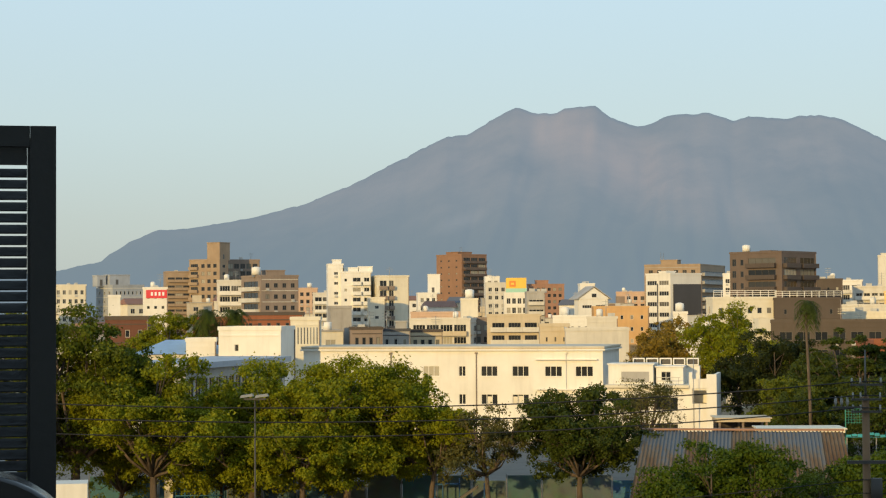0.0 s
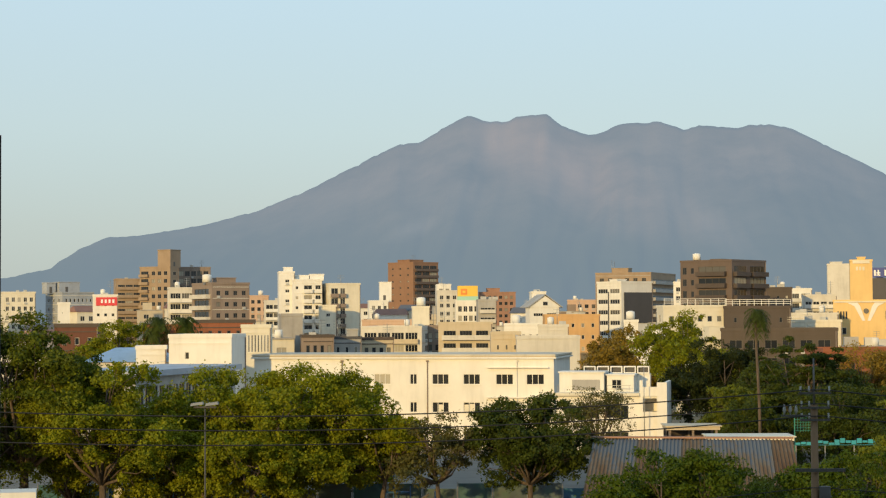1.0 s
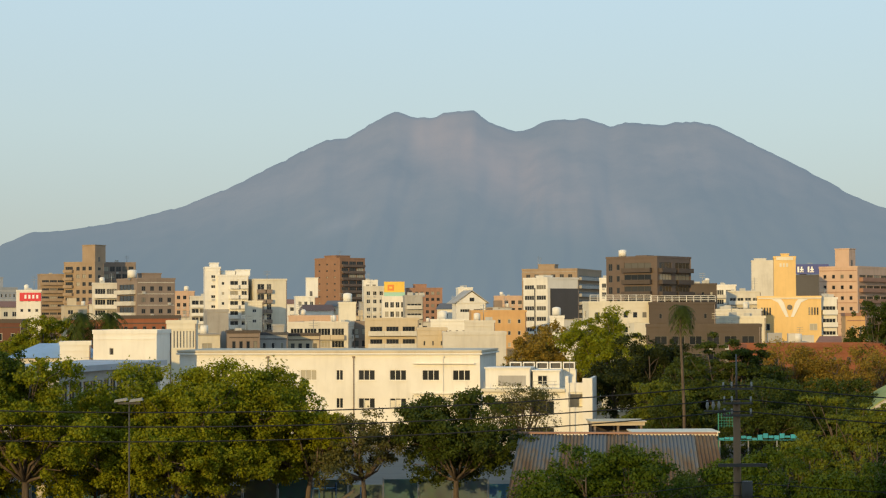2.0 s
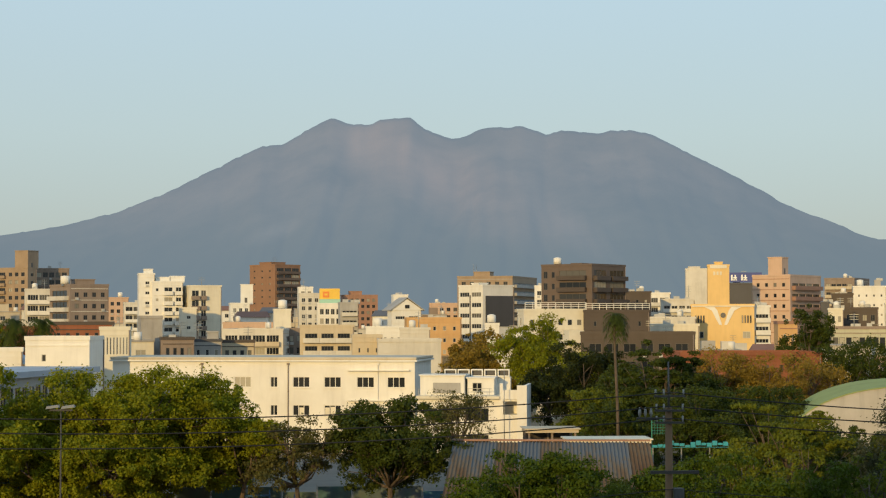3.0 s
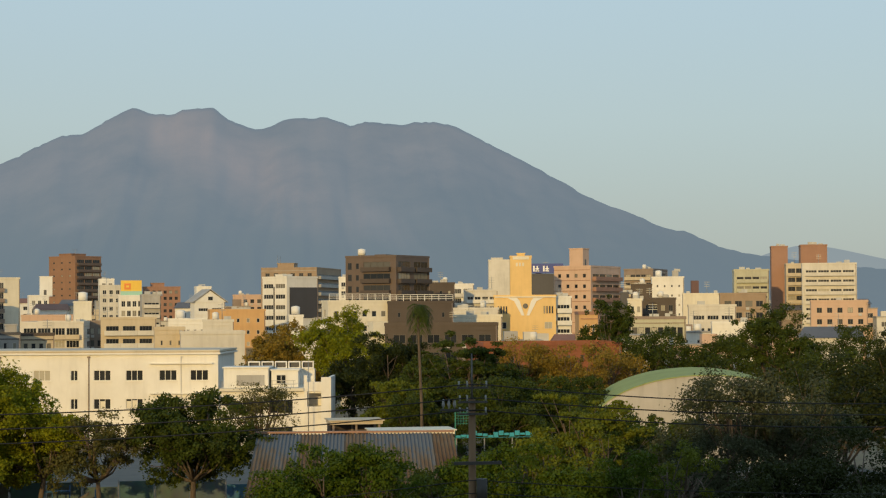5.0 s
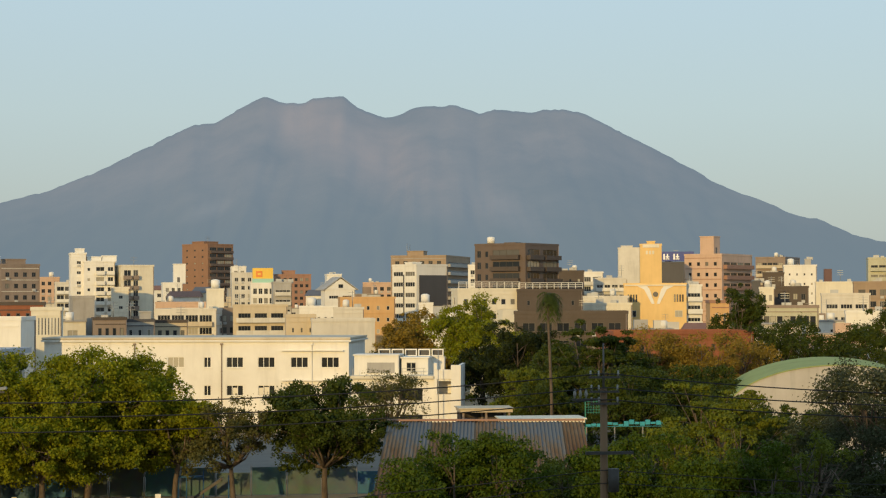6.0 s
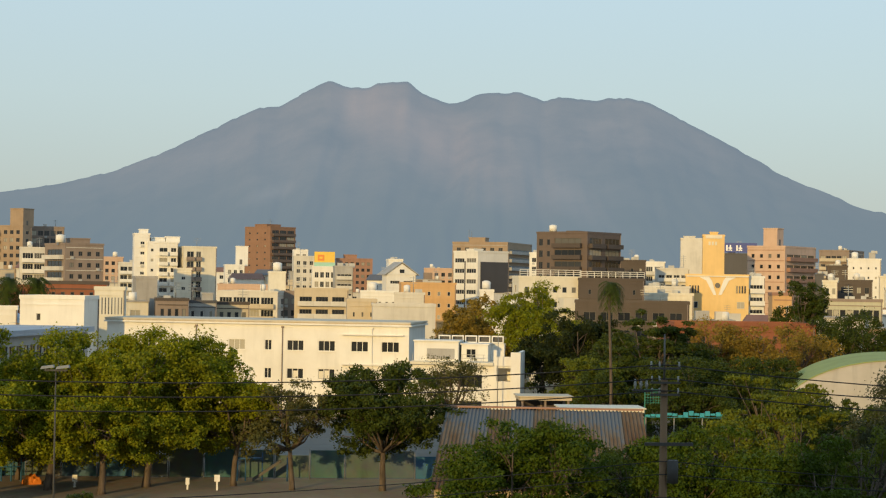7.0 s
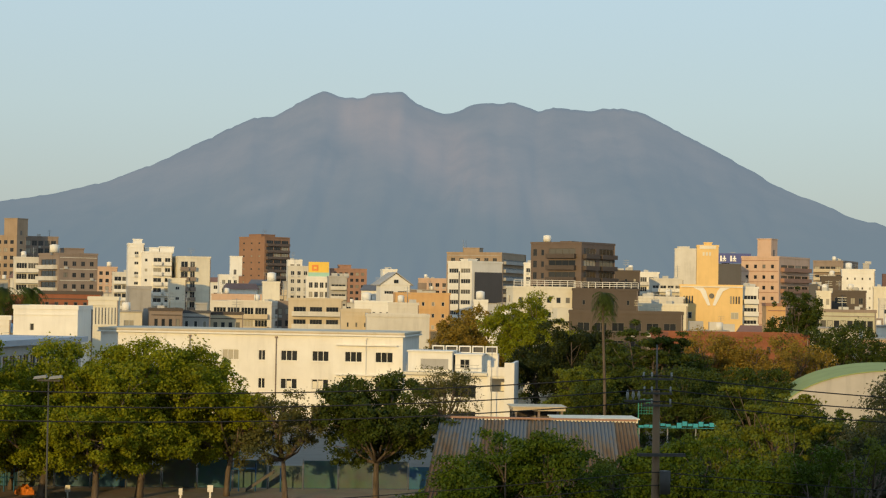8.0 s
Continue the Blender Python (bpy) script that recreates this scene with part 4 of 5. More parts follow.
for k in range(3):
    bm = bmesh.new()
    box(bm, 0.12 + k * 0.42, 0.44 + k * 0.42, -0.13, -0.102, 0.1, 0.5)
    part("panel", bm, PALE, notice)
CYAN = paint((0.035, 0.36, 0.46), 0.6, 0.3)


def pool_roof():
    x, y = at(9.98, 162)
    rng = random.Random(4)
    ob = thing("pool_cover", "turquoise slatted pool screen under trees", "screen", x, y, 0, 0)
    for k in range(16):
        bm = bmesh.new()
        z = 5.5 + 0.25 * rng.random()
        box(bm, k * 0.48, k * 0.48 + 0.42, 0, 0.06, z, z + 0.15 + 0.3 * rng.random())
        part("slat", bm, CYAN, ob)
    bm = bmesh.new()
    box(bm, 0, 7.7, 0.08, 0.2, 5.5, 5.53)
    part("roof", bm, CYAN, ob)
    for k in range(4):
        bm = bmesh.new()
        box(bm, 0.05 + k * 2.5, 0.15 + k * 2.5, 0.3, 0.4, 0, 5.498)
        part("post", bm, STEEL, ob)


def net_cage():
    """A square green net cage on thin posts."""
    x, y = at(9.95, 164.5)
    ob = thing("net_cage", "green mesh cage on thin posts behind the walkway", "cage", x, y, 0, 0)
    green = paint((0.03, 0.22, 0.16), 0.6, 0.15)
    for sx in (0.0, 1.5):
        bm = bmesh.new()
        box(bm, sx, sx + 0.08, 0, 0.08, 0, 7.85)
        part("post", bm, green, ob)
    for k in range(6):
        bm = bmesh.new()
        box(bm, 0.082, 1.498, 0.02, 0.05, 6.6 + 0.24 * k, 6.63 + 0.24 * k)
        part("wire", bm, green, ob)
    for k in range(5):
        bm = bmesh.new()
        box(bm, 0.3 + 0.24 * k, 0.33 + 0.24 * k, 0.055, 0.08, 6.5, 7.84)
        part("wire", bm, green, ob)


net_cage()
pool_roof()


def domed_hall():
    x, y = at(17.75, 190)
    ob = thing("domed_hall", "sports hall with a green vaulted roof and white end wall", "hall", x, y, 0, -13.5)
    bm = bmesh.new()
    R, n = 12.0, 28
    rise, z0 = 5.6, 4.3
    arc = [(-R * math.cos(math.pi * k / n), z0 + rise * math.sin(math.pi * k / n)) for k in range(n + 1)]
    f = [bm.verts.new((px, 0, pz)) for px, pz in arc] + [bm.verts.new((R, 0, 0)), bm.verts.new((-R, 0, 0))]
    b = [bm.verts.new((px, 24, pz)) for px, pz in arc] + [bm.verts.new((R, 24, 0)), bm.verts.new((-R, 24, 0))]
    bm.faces.new(f)
    bm.faces.new(b[::-1])
    for k in range(len(f)):
        j = (k + 1) % len(f)
        bm.faces.new((f[k], b[k], b[j], f[j]))
    # White wall; the shade on it is put into a greyer paint.
    part("wall", bm, paint((0.5, 0.48, 0.45), 0.8, 0.25), ob, "white curved end wall greyed for shade")
    bm = bmesh.new()
    rows = []
    for s, off in ((1.0, 0.01), (1.006, 0.06)):
        rows.append([(px * s, z0 + (pz - z0) * s + off) for px, pz in arc])
    inner, outer = rows
    g = [[bm.verts.new((px, yy, pz)) for px, pz in row] for row in (inner, outer) for yy in (-0.12, 25)]
    for a, c in ((g[0], g[1]), (g[3], g[2]), (g[2], g[0]), (g[1], g[3])):
        for k in range(n):
            bm.faces.new((a[k], a[k + 1], c[k + 1], c[k]))
    part("roof", bm, paint((0.33, 0.38, 0.12), 0.9, 0.2), ob, "green vaulted metal roof")


domed_hall()


def net_material():
    m, n, l, p = material("blue_court_screen")
    info = n.new("ShaderNodeObjectInfo")
    nz = noise_node(n, l, 0.9, 4)
    r = ramp(n, [(0.1, (0.045, 0.13, 0.165)), (0.35, (0.06, 0.13, 0.13)), (0.6, (0.1, 0.12, 0.1)), (0.85, (0.045, 0.13, 0.22))])
    l.new(info.outputs["Random"], r.inputs[0])
    c = mixed(n, l, 0.5, r.outputs[0], nz.outputs["Color"], "SOFT_LIGHT")
    l.new(c, p.inputs["Base Color"])
    p.inputs["Roughness"].default_value = 0.9
    return m


def court_fence():
    net = net_material()
    steel = paint((0.2, 0.2, 0.19), 0.6, 0.2)
    ob = thing("court_fence", "blue court screen on steel posts behind the yard trees", "fence", -52, 158.5, 0, 0)
    for k in range(22):
        bm = bmesh.new()
        tube(bm, [(k * 3.0, 0, 0), (k * 3.0, 0, 2.6)], [0.05, 0.05], 6)
        part("post", bm, steel, ob)
        bm = bmesh.new()
        box(bm, k * 3.0 + 0.08, k * 3.0 + 2.92, 0.02, 0.05, 0.1, 2.45 if k % 4 else 2.0)
        part("screen", bm, net, ob)


court_fence()


def yard_post(label, az, dist, h, head):
    x, y = at(az, dist)
    ob = thing("yard_sign", label, "sign", x, y, 0, 0)
    bm = bmesh.new()
    box(bm, -0.07, 0.07, 0, 0.08, 0, h - 0.3)
    part("post", bm, WHITE, ob)
    bm = bmesh.new()
    box(bm, -head / 2, head / 2, -0.05, -0.002, h - 0.55, h)
    part("board", bm, WHITE, ob)


def yard_slide():
    x, y = at(-1.75, 156.5)
    ob = thing("yard_slide", "dark play slide with blue posts by the fence", "slide", x, y, 0, 0)
    blue = paint((0.03, 0.12, 0.3), 0.6, 0.2)
    for sx, h in ((-2.3, 3.2), (-1.6, 3.4), (-0.2, 2.4), (1.9, 2.0)):
        bm = bmesh.new()
        tube(bm, [(sx, 0, 0), (sx, 0, h)], [0.06, 0.05], 8)
        part("post", bm, blue, ob)
    bm = bmesh.new()
    tube(bm, [(-2.3, 0.06, 1.9), (-0.2, 0.06, 1.9)], [0.09, 0.09], 8)
    part("beam", bm, blue, ob)
    bm = bmesh.new()
    v = [bm.verts.new(p) for p in ((-1.0, -0.3, 0.25), (1.4, -0.3, 1.9), (1.4, 0.3, 1.9), (-1.0, 0.3, 0.25), (-1.0, -0.3, 0.0), (1.4, -0.3, 1.6), (1.4, 0.3, 1.6), (-1.0, 0.3, 0.0))]
    for q in ((0, 1, 2, 3), (7, 6, 5, 4), (0, 4, 5, 1), (1, 5, 6, 2), (2, 6, 7, 3), (3, 7, 4, 0)):
        bm.faces.new([v[i] for i in q])
    part("chute", bm, DARK_FRAME, ob, "dark slanted chute")


yard_slide()


# Orange spot of unknown kind; its crumpled shape is made up.
def orange_mound():
    x, y = at(-9.0, 154)
    ob = thing("orange_spot", "small crumpled orange mound by the fence, kind unknown", "tarp", x, y, 0, 20)
    bm = bmesh.new()
    n = 10
    g = [[bm.verts.new((i * 0.14, j * 0.09, 0.25 + 0.5 * noise.noise((i * 0.5, j * 0.5, 2)) + 0.45 * math.sin(i / n * math.pi) * math.sin(j / n * math.pi))) for j in range(n + 1)] for i in range(n + 1)]
    for i in range(n):
        for j in range(n):
            bm.faces.new((g[i][j], g[i + 1][j], g[i + 1][j + 1], g[i][j + 1]))
    edge = [g[i][0] for i in range(n + 1)] + [g[n][j] for j in range(1, n + 1)] + [g[i][n] for i in range(n - 1, -1, -1)] + [g[0][j] for j in range(n - 1, 0, -1)]
    low = [bm.verts.new((v.co.x, v.co.y, 0)) for v in edge]
    for k in range(len(edge)):
        j = (k + 1) % len(edge)
        bm.faces.new((edge[k], edge[j], low[j], low[k]))
    part("sheet", bm, paint((0.75, 0.22, 0.02), 0.7, 0.15), ob)


orange_mound()


def climbing_frame():
    """Blue steel posts and rails of a play frame under the camphors."""
    x, y = at(-10.55, 157)
    ob = thing("climbing_frame", "blue steel climbing frame under the yard trees", "play frame", x, y, 0, 6)
    blue = paint((0.05, 0.2, 0.38), 0.6, 0.2)
    for k in range(6):
        bm = bmesh.new()
        tube(bm, [(k * 0.8, 0, 0), (k * 0.8, 0, 4.1 if k % 2 else 3.5)], [0.06, 0.05], 7)
        part("post", bm, blue, ob)
    for z in (1.2, 2.3, 3.3):
        bm = bmesh.new()
        tube(bm, [(0, -0.12, z), (4.0, -0.12, z)], [0.05, 0.05], 7)
        part("rail", bm, blue, ob)
    bm = bmesh.new()
    box(bm, -0.9, -0.2, -0.3, 0.3, 0, 2.7)
    part("locker", bm, WHITE, ob, "small white locker beside the frame")


climbing_frame()
yard_post("small white board on a post in the yard", -3.2, 149.5, 1.25, 0.45)
yard_post("short white marker post in the yard", -4.1, 150, 0.95, 0.3)
yard_post("white marker post with a T-shaped head", -7.5, 152, 1.0, 0.42)


# ---------------------------------------------------------------- pole, cables, yard lamp
def utility_pole():
    x, y = at(10.52, 65)
    ob = thing("utility_pole", "concrete utility pole with cross-arms and insulators", "pole", x, y, 0, 0)
    bm = bmesh.new()
    top = EYE - 1.52
    tube(bm, [(0, 0, -0.3), (0, 0, 8), (0, 0, top - 1.6)], [0.17, 0.145, 0.12], 12)
    part("shaft", bm, paint((0.21, 0.13, 0.072), 0.95, 0.3), ob)
    bm = bmesh.new()
    tube(bm, [(0, 0, top - 1.6), (0, 0, top)], [0.04, 0.025], 6)
    part("top_spike", bm, DARK_FRAME, ob)
    porcelain = paint((0.26, 0.26, 0.25), 0.35, 0.1)
    iron = paint((0.05, 0.047, 0.044), 0.7, 0.2)
    for z, half in ((14.12, 0.55), (13.62, 0.52), (13.2, 0.52)):
        bm = bmesh.new()
        box(bm, -half, half, -0.21, -0.13, z - 0.17, z - 0.1)
        arm = part("crossarm", bm, iron, ob)
        for sx in (-half + 0.06, -0.2, half - 0.06):
            im = bmesh.new()
            tube(im, [(sx, -0.17, z - 0.098), (sx, -0.17, z - 0.02), (sx, -0.17, z + 0.014), (sx, -0.17, z + 0.1)], [0.02, 0.045, 0.03, 0.034], 8)
            part("insulator", im, porcelain, arm, "grey-white porcelain insulator")
    for z, a, b in ((9.3, -1.3, 0.1), (8.9, -0.1, 1.9), (11.3, -0.7, 1.0)):
        bm = bmesh.new()
        box(bm, a, b, -0.28, -0.2, z, z + 0.11)
        part("bracket", bm, iron, ob)
    bm = bmesh.new()
    tube(bm, [(0.3, -0.2, 10.0), (0.3, -0.2, 10.8)], [0.2, 0.2], 10)
    part("transformer_case", bm, iron, ob)
    bm = bmesh.new()
    box(bm, -1.15, -0.15, -0.2, -0.14, 13.18, 13.25)
    side_arm = part("side_arm", bm, iron, ob)
    for sx in (-1.05, -0.85, -0.65):
        bm = bmesh.new()
        tube(bm, [(sx, -0.17, 13.252), (sx, -0.17, 13.4), (sx, -0.17, 13.6)], [0.02, 0.06, 0.02], 8)
        part("insulator", bm, porcelain, side_arm, "pale stacked insulator")


utility_pole()


def cable(label, pts, radius, sag):
    """A hanging cable through anchor points."""
    bm = bmesh.new()
    for (a, b), s in zip(zip(pts, pts[1:]), sag):
        a, b = Vector(a), Vector(b)
        path = []
        for k in range(25):
            q = k / 24
            p = a.lerp(b, q)
            p.z -= s * 4 * q * (1 - q)
            path.append(tuple(p))
        tube(bm, path, [radius] * 25, 5)
    return tagged(new("power_cable", mesh_of("power_cable", bm, CABLE)), label, "cable", "power cables")


px, py = at(10.52, 65)
LEFT, RIGHT = at(-17.5, 60), at(29, 72)
for zl, zp, zr, s in ((13.95, 14.1, 13.4, 0.55), (13.5, 13.62, 13.05, 0.55), (13.0, 13.2, 12.6, 0.55)):
    cable("thin black power cable strung from the pole", [(*LEFT, zl), (px - 0.3, py - 0.17, zp), (px + 0.3, py - 0.17, zp), (*RIGHT, zr)], 0.022, (s, 0, 0.45))
for zl, zp, zr, s in ((9.6, 10.75, 10.0, 0.35), (9.0, 10.3, 9.6, 0.35), (8.5, 9.5, 9.3, 0.3), (7.9, 9.15, 9.0, 0.3)):
    cable("thin black telephone cable below the power lines", [(*LEFT, zl), (px - 0.25, py - 0.2, zp), (px + 0.25, py - 0.2, zp), (*RIGHT, zr)], 0.016, (s, 0, 0.3))


# Mast grey darkened in colour for the shade it stands in.
SHADE_GREY = paint((0.07, 0.07, 0.068), 0.8, 0.25)


def yard_lamp():
    x, y = at(-8.13, 118)
    ob = thing("yard_lamp", "slim grey floodlight mast with a slanted head", "lamp", x, y, 0, 0)
    bm = bmesh.new()
    tube(bm, [(0, 0, 0), (0, 0, 11.0)], [0.07, 0.045], 8)
    part("mast", bm, SHADE_GREY, ob)
    bm = bmesh.new()
    box(bm, -0.7, 0.7, -0.12, 0.12, 11.0, 11.12)
    part("arm", bm, SHADE_GREY, ob)
    for sx in (-0.5, 0.45):
        bm = bmesh.new()
        v = [bm.verts.new(p) for p in ((sx - 0.42, -0.3, 11.13), (sx + 0.42, -0.3, 11.24), (sx + 0.42, 0.25, 11.24), (sx - 0.42, 0.25, 11.13), (sx - 0.36, -0.26, 11.3), (sx + 0.36, -0.26, 11.4), (sx + 0.36, 0.2, 11.4), (sx - 0.36, 0.2, 11.3))]
        for q in ((3, 2, 1, 0), (4, 5, 6, 7), (0, 1, 5, 4), (1, 2, 6, 5), (2, 3, 7, 6), (3, 0, 4, 7)):
            bm.faces.new([v[i] for i in q])
        part("lamp_head", bm, paint((0.2, 0.22, 0.24), 0.6, 0.15), ob, "pale grey slanted lamp head")


yard_lamp()


# ---------------------------------------------------------------- near: unseen shade blocks, neighbour's terrace with louvre screen, dark roof
def plain_block(name, label, x, y, turn, x0, x1, y0, y1, z0, z1, mat, category="building"):
    ob = thing(name, label, category, x, y, 0, turn)
    bm = bmesh.new()
    box(bm, x0, x1, y0, y1, z0, z1)
    part("wall", bm, mat, ob)
    return ob


# Unseen blocks added behind the viewpoint; their heights set where shade falls.
plain_block("rear_shade_block", "unseen plain block behind the viewpoint, sized to cast shade", 0, 0, 0, -120, -23, -16, -1.5, 0, 21.6, PALE)
plain_block("rear_shade_tower", "taller unseen block behind the viewpoint, sized to shade the near garden", 0, 0, 0, -22.9, 70, -16, -1.5, 0, 30, PALE)
wx, wy = at(-14.1, 10.0)
wx -= 0.08
plain_block("storage_hut", "small white storage hut at the yard's edge", *at(-14.6, 131), 12, 0, 3.2, 0, 3, 0, 4.75, WHITE, "hut")
terrace = plain_block("neighbour_terrace", "concrete roof terrace of the neighbouring wing", wx, wy, 20, -9, -0.02, -1.6, 6, 0, 15.62, CONCRETE)


def louvre_screen():
    ob = thing("louvre_screen", "dark grey metal louvre screen standing on the terrace", "screen", wx, wy, 15.62, 14)
    top = 2.01
    bm = bmesh.new()
    box(bm, -0.135, 0, 0, 0.1, 0, top)
    box(bm, -0.15, -0.136, 0.03, 0.09, 0, top - 0.06)
    part("post", bm, BLACK_METAL, ob)
    bm = bmesh.new()
    box(bm, -2.4, -0.137, 0.005, 0.095, top - 0.11, top)
    part("top_rail", bm, BLACK_METAL, ob)
    bm = bmesh.new()
    box(bm, -2.4, -0.152, 0.03, 0.07, top - 0.205, top - 0.112)
    part("upper_panel", bm, BLACK_METAL, ob)
    z = top - 0.245
    while z > 0.05:
        bm = bmesh.new()
        vs = [bm.verts.new(p) for p in ((-2.4, 0.02, z - 0.022), (-0.152, 0.02, z - 0.022), (-0.152, 0.075, z + 0.022), (-2.4, 0.075, z + 0.022),
                                        (-2.4, 0.025, z - 0.030), (-0.152, 0.025, z - 0.030), (-0.152, 0.08, z + 0.014), (-2.4, 0.08, z + 0.014))]
        for q in ((0, 1, 2, 3), (7, 6, 5, 4), (0, 4, 5, 1), (2, 6, 7, 3), (1, 5, 6, 2), (0, 3, 7, 4)):
            bm.faces.new([vs[i] for i in q])
        part("slat", bm, BLACK_METAL, ob)
        z -= 0.0597
    return ob


louvre_screen()


# Unidentified dark curve; a drum placed to fit its outline in the view.
def dark_curve():
    x, y = -2.67, 8.62
    ob = thing("dark_curve", "black rounded form at the terrace, kind unknown", "vent", x, y, 15.62, 14)
    bm = bmesh.new()
    tube(bm, [(0, -0.25, -0.33), (0, 0.25, -0.33)], [0.6, 0.6], 48)
    part("drum", bm, paint((0.012, 0.012, 0.014), 0.25, 0.1), ob)


dark_curve()


def dark_roof_house():
    ax, ay = at(-6.6, 57)
    ob = thing("dark_roofed_house", "house with a black flat roof and raised rim", "house", ax, ay, 0, 20.4)
    felt = paint((0.011, 0.011, 0.012), 0.95, 0.2)
    felt.node_tree.nodes["Principled BSDF"].inputs["Specular IOR Level"].default_value = 0.1
    bm = bmesh.new()
    box(bm, -16, -0.3, -4.2, -0.3, 0, 9.5)
    part("wall", bm, CHARCOAL, ob)
    bm = bmesh.new()
    box(bm, -16.4, 0, -4.5, 0, 9.502, 9.62)
    part("roof", bm, felt, ob, "black roofing felt")
    for a in ((-16.4, 0, -0.22, 0), (-0.22, 0, -4.5, -0.222), (-16.4, -0.222, -4.5, -4.28)):
        bm = bmesh.new()
        box(bm, *a, 9.622, 9.98)
        part("rim", bm, felt, ob, "raised black roof rim")


dark_roof_house()


# ---------------------------------------------------------------- town
building("office_block", "low cream office block with a flat roof", -14.17, -14.17, -13.21, 600, 17.2, 25.0, CREAM, [('window', 5, 0.55, 0.5, 0.28)], None)
building("office_block", "grey office block with rows of small windows", -12.89, -12.40, -11.48, 600, 35, 24.9, BLUE_GREY, [('window', 7, 0.45, 0.4, 0.28)], [('window', 3, 0.3, 0.4, 0.28)], roof=[('pent', 0.1, 0.4, 7, 5, 3.6), ('pent', -0.25, 0.5, 3, 4, 3.4)], slab=PALE)
building("stair_tower", "white stair tower on a low building", -12.52, -12.52, -12.19, 380, 12.5, 19.6, WHITE, None, None, depth=3)
sign_block, sign_block_w, sign_block_d = building("shop_building", "white shop building with a red rooftop sign", -11.48, -11.48, -10.76, 520, 11.5, 23.0, WHITE, [('window', 3, 0.4, 0.3, 0.28)], None)
building("apartment_block", "tan apartment wing with open corridors", -10.79, -10.79, -10.03, 700, 15.8, 31.3, TAN, [('balcony', 3, 0.9, 0.55, 0.06)], None, storey=3.0)
tan_main, tan_main_w, tan_main_d = building("apartment_block", "tall tan apartment block with stepped stairs", -10.08, -9.17, -8.93, 690, 60, 35.6, TAN, [('window', 1, 0.4, 0.4, 0.28)], [('window', 3, 0.55, 0.5, 0.28, 0.04, 0.64), ('balcony', 1, 0.8, 0.7, 0.1, 0.68, 0.98)], roof=[('pent', 0.1, 0.02, 6, 6, 6.5)])
building("apartment_block", "grey rear wing with wide dark windows", -9.17, -9.17, -7.94, 705, 14.2, 35.8, TAUPE, [('window', 6, 0.8, 0.66, 0.18)], None)
building("apartment_block", "beige flats with white balcony fronts", -9.21, -9.21, -8.46, 500, 10.2, 24.6, PALE, [('balcony', 2, 0.9, 0.8, 0.06)], None, slab=WHITE)
building("apartment_block", "grey-brown flats with a side staircase", -8.48, -7.89, -6.76, 470, 28, 25.3, TAUPE, [('window', 4, 0.45, 0.4, 0.28)], [('balcony', 1, 0.8, 0.8, 0.06)], slab=PALE, roof=[('tank', 0.02, 0.3, 2.4, 2.4, 1.8), ('pent', 0.3, 0.3, 5, 4, 1.6)])
building("apartment_block", "small pink flats far off", -6.76, -6.76, -6.15, 720, 7.8, 25.1, PINK, [('window', 3, 0.55, 0.5, 0.28)], None, roof=[('tank', 0.6, 0.3, 2, 2, 1.6)])
building("apartment_block", "pale flats with long balconies", -6.27, -6.27, -5.76, 640, 7.3, 22.4, PALE, [('balcony', 2, 0.9, 0.8, 0.06)], None, slab=WHITE)
building("apartment_tower", "white stair tower of tall flats", -5.81, -5.81, -5.36, 530, 8.8, 29.6, WHITE, [('window', 1, 0.3, 0.3, 0.28)], None, depth=8, roof=[('pent', 0.3, 0.3, 2.5, 3, 1.5)])
building("apartment_tower", "white tall flats with recessed balconies", -5.41, -5.41, -4.50, 529, 8.4, 27.3, WHITE, [('window', 1, 0.4, 0.3, 0.4, 0.02, 0.25), ('balcony', 1, 0.9, 0.7, 0.1, 0.36, 0.66), ('balcony', 1, 0.7, 0.7, 0.1, 0.72, 0.98)], None, slab=WHITE, roof=[('pent', 0.1, 0.3, 4, 4, 1.5), ('pent', 0.6, 0.3, 4, 4, 1.8)])
building("apartment_tower", "white flats with dark stacked window bays", -4.52, -4.29, -3.33, 527, 14, 26.1, CREAM, [('balcony', 1, 0.85, 0.85, 0.05, 0.04, 0.3), ('balcony', 1, 0.85, 0.85, 0.05, 0.34, 0.52)], None, slab=TAUPE, roof=[('mast', 0.5, 0.5, 2, 1, 3)])
building("stair_tower", "slim white tower beside the flats", -4.58, -4.58, -4.07, 514, 5.6, 19.8, CREAM, [('window', 1, 0.25, 0.3, 0.28)], None, depth=5)
building("stair_tower", "weathered grey concrete stair tower", -5.73, -5.73, -5.12, 330, 10.7, 17.0, CONCRETE, None, None, depth=6)
building("low_house", "weathered low flats with a dark overhanging roof", -5.1, -5.1, -4.15, 318, 7, 13.3, TAUPE, [('window', 4, 0.5, 0.5, 0.28)], None, depth=8, trim=DARK_BROWN, roof=[('unit', 0.2, 0.2, 1.2, 1, 0.9), ('mast', 0.6, 0.4, 1.6, 1, 3.2)])
building("low_house", "grey low house with a dark flat roof", -4.2, -4.2, -3.3, 326, 5, 12.9, GREY, [('window', 3, 0.4, 0.5, 0.28)], None, depth=8, trim=CHARCOAL, roof=[('pent', 0.5, 0.3, 2, 2, 1.6), ('mast', 0.2, 0.4, 1.6, 1, 3.5)])
building("low_house", "sand-coloured low house with a tiled roof edge", -3.3, -3.3, -2.3, 334, 3, 12.6, SAND, [('window', 4, 0.5, 0.5, 0.28)], None, depth=8, trim=DARK_BROWN, roof=[('mast', 0.8, 0.4, 1.6, 1, 3)])
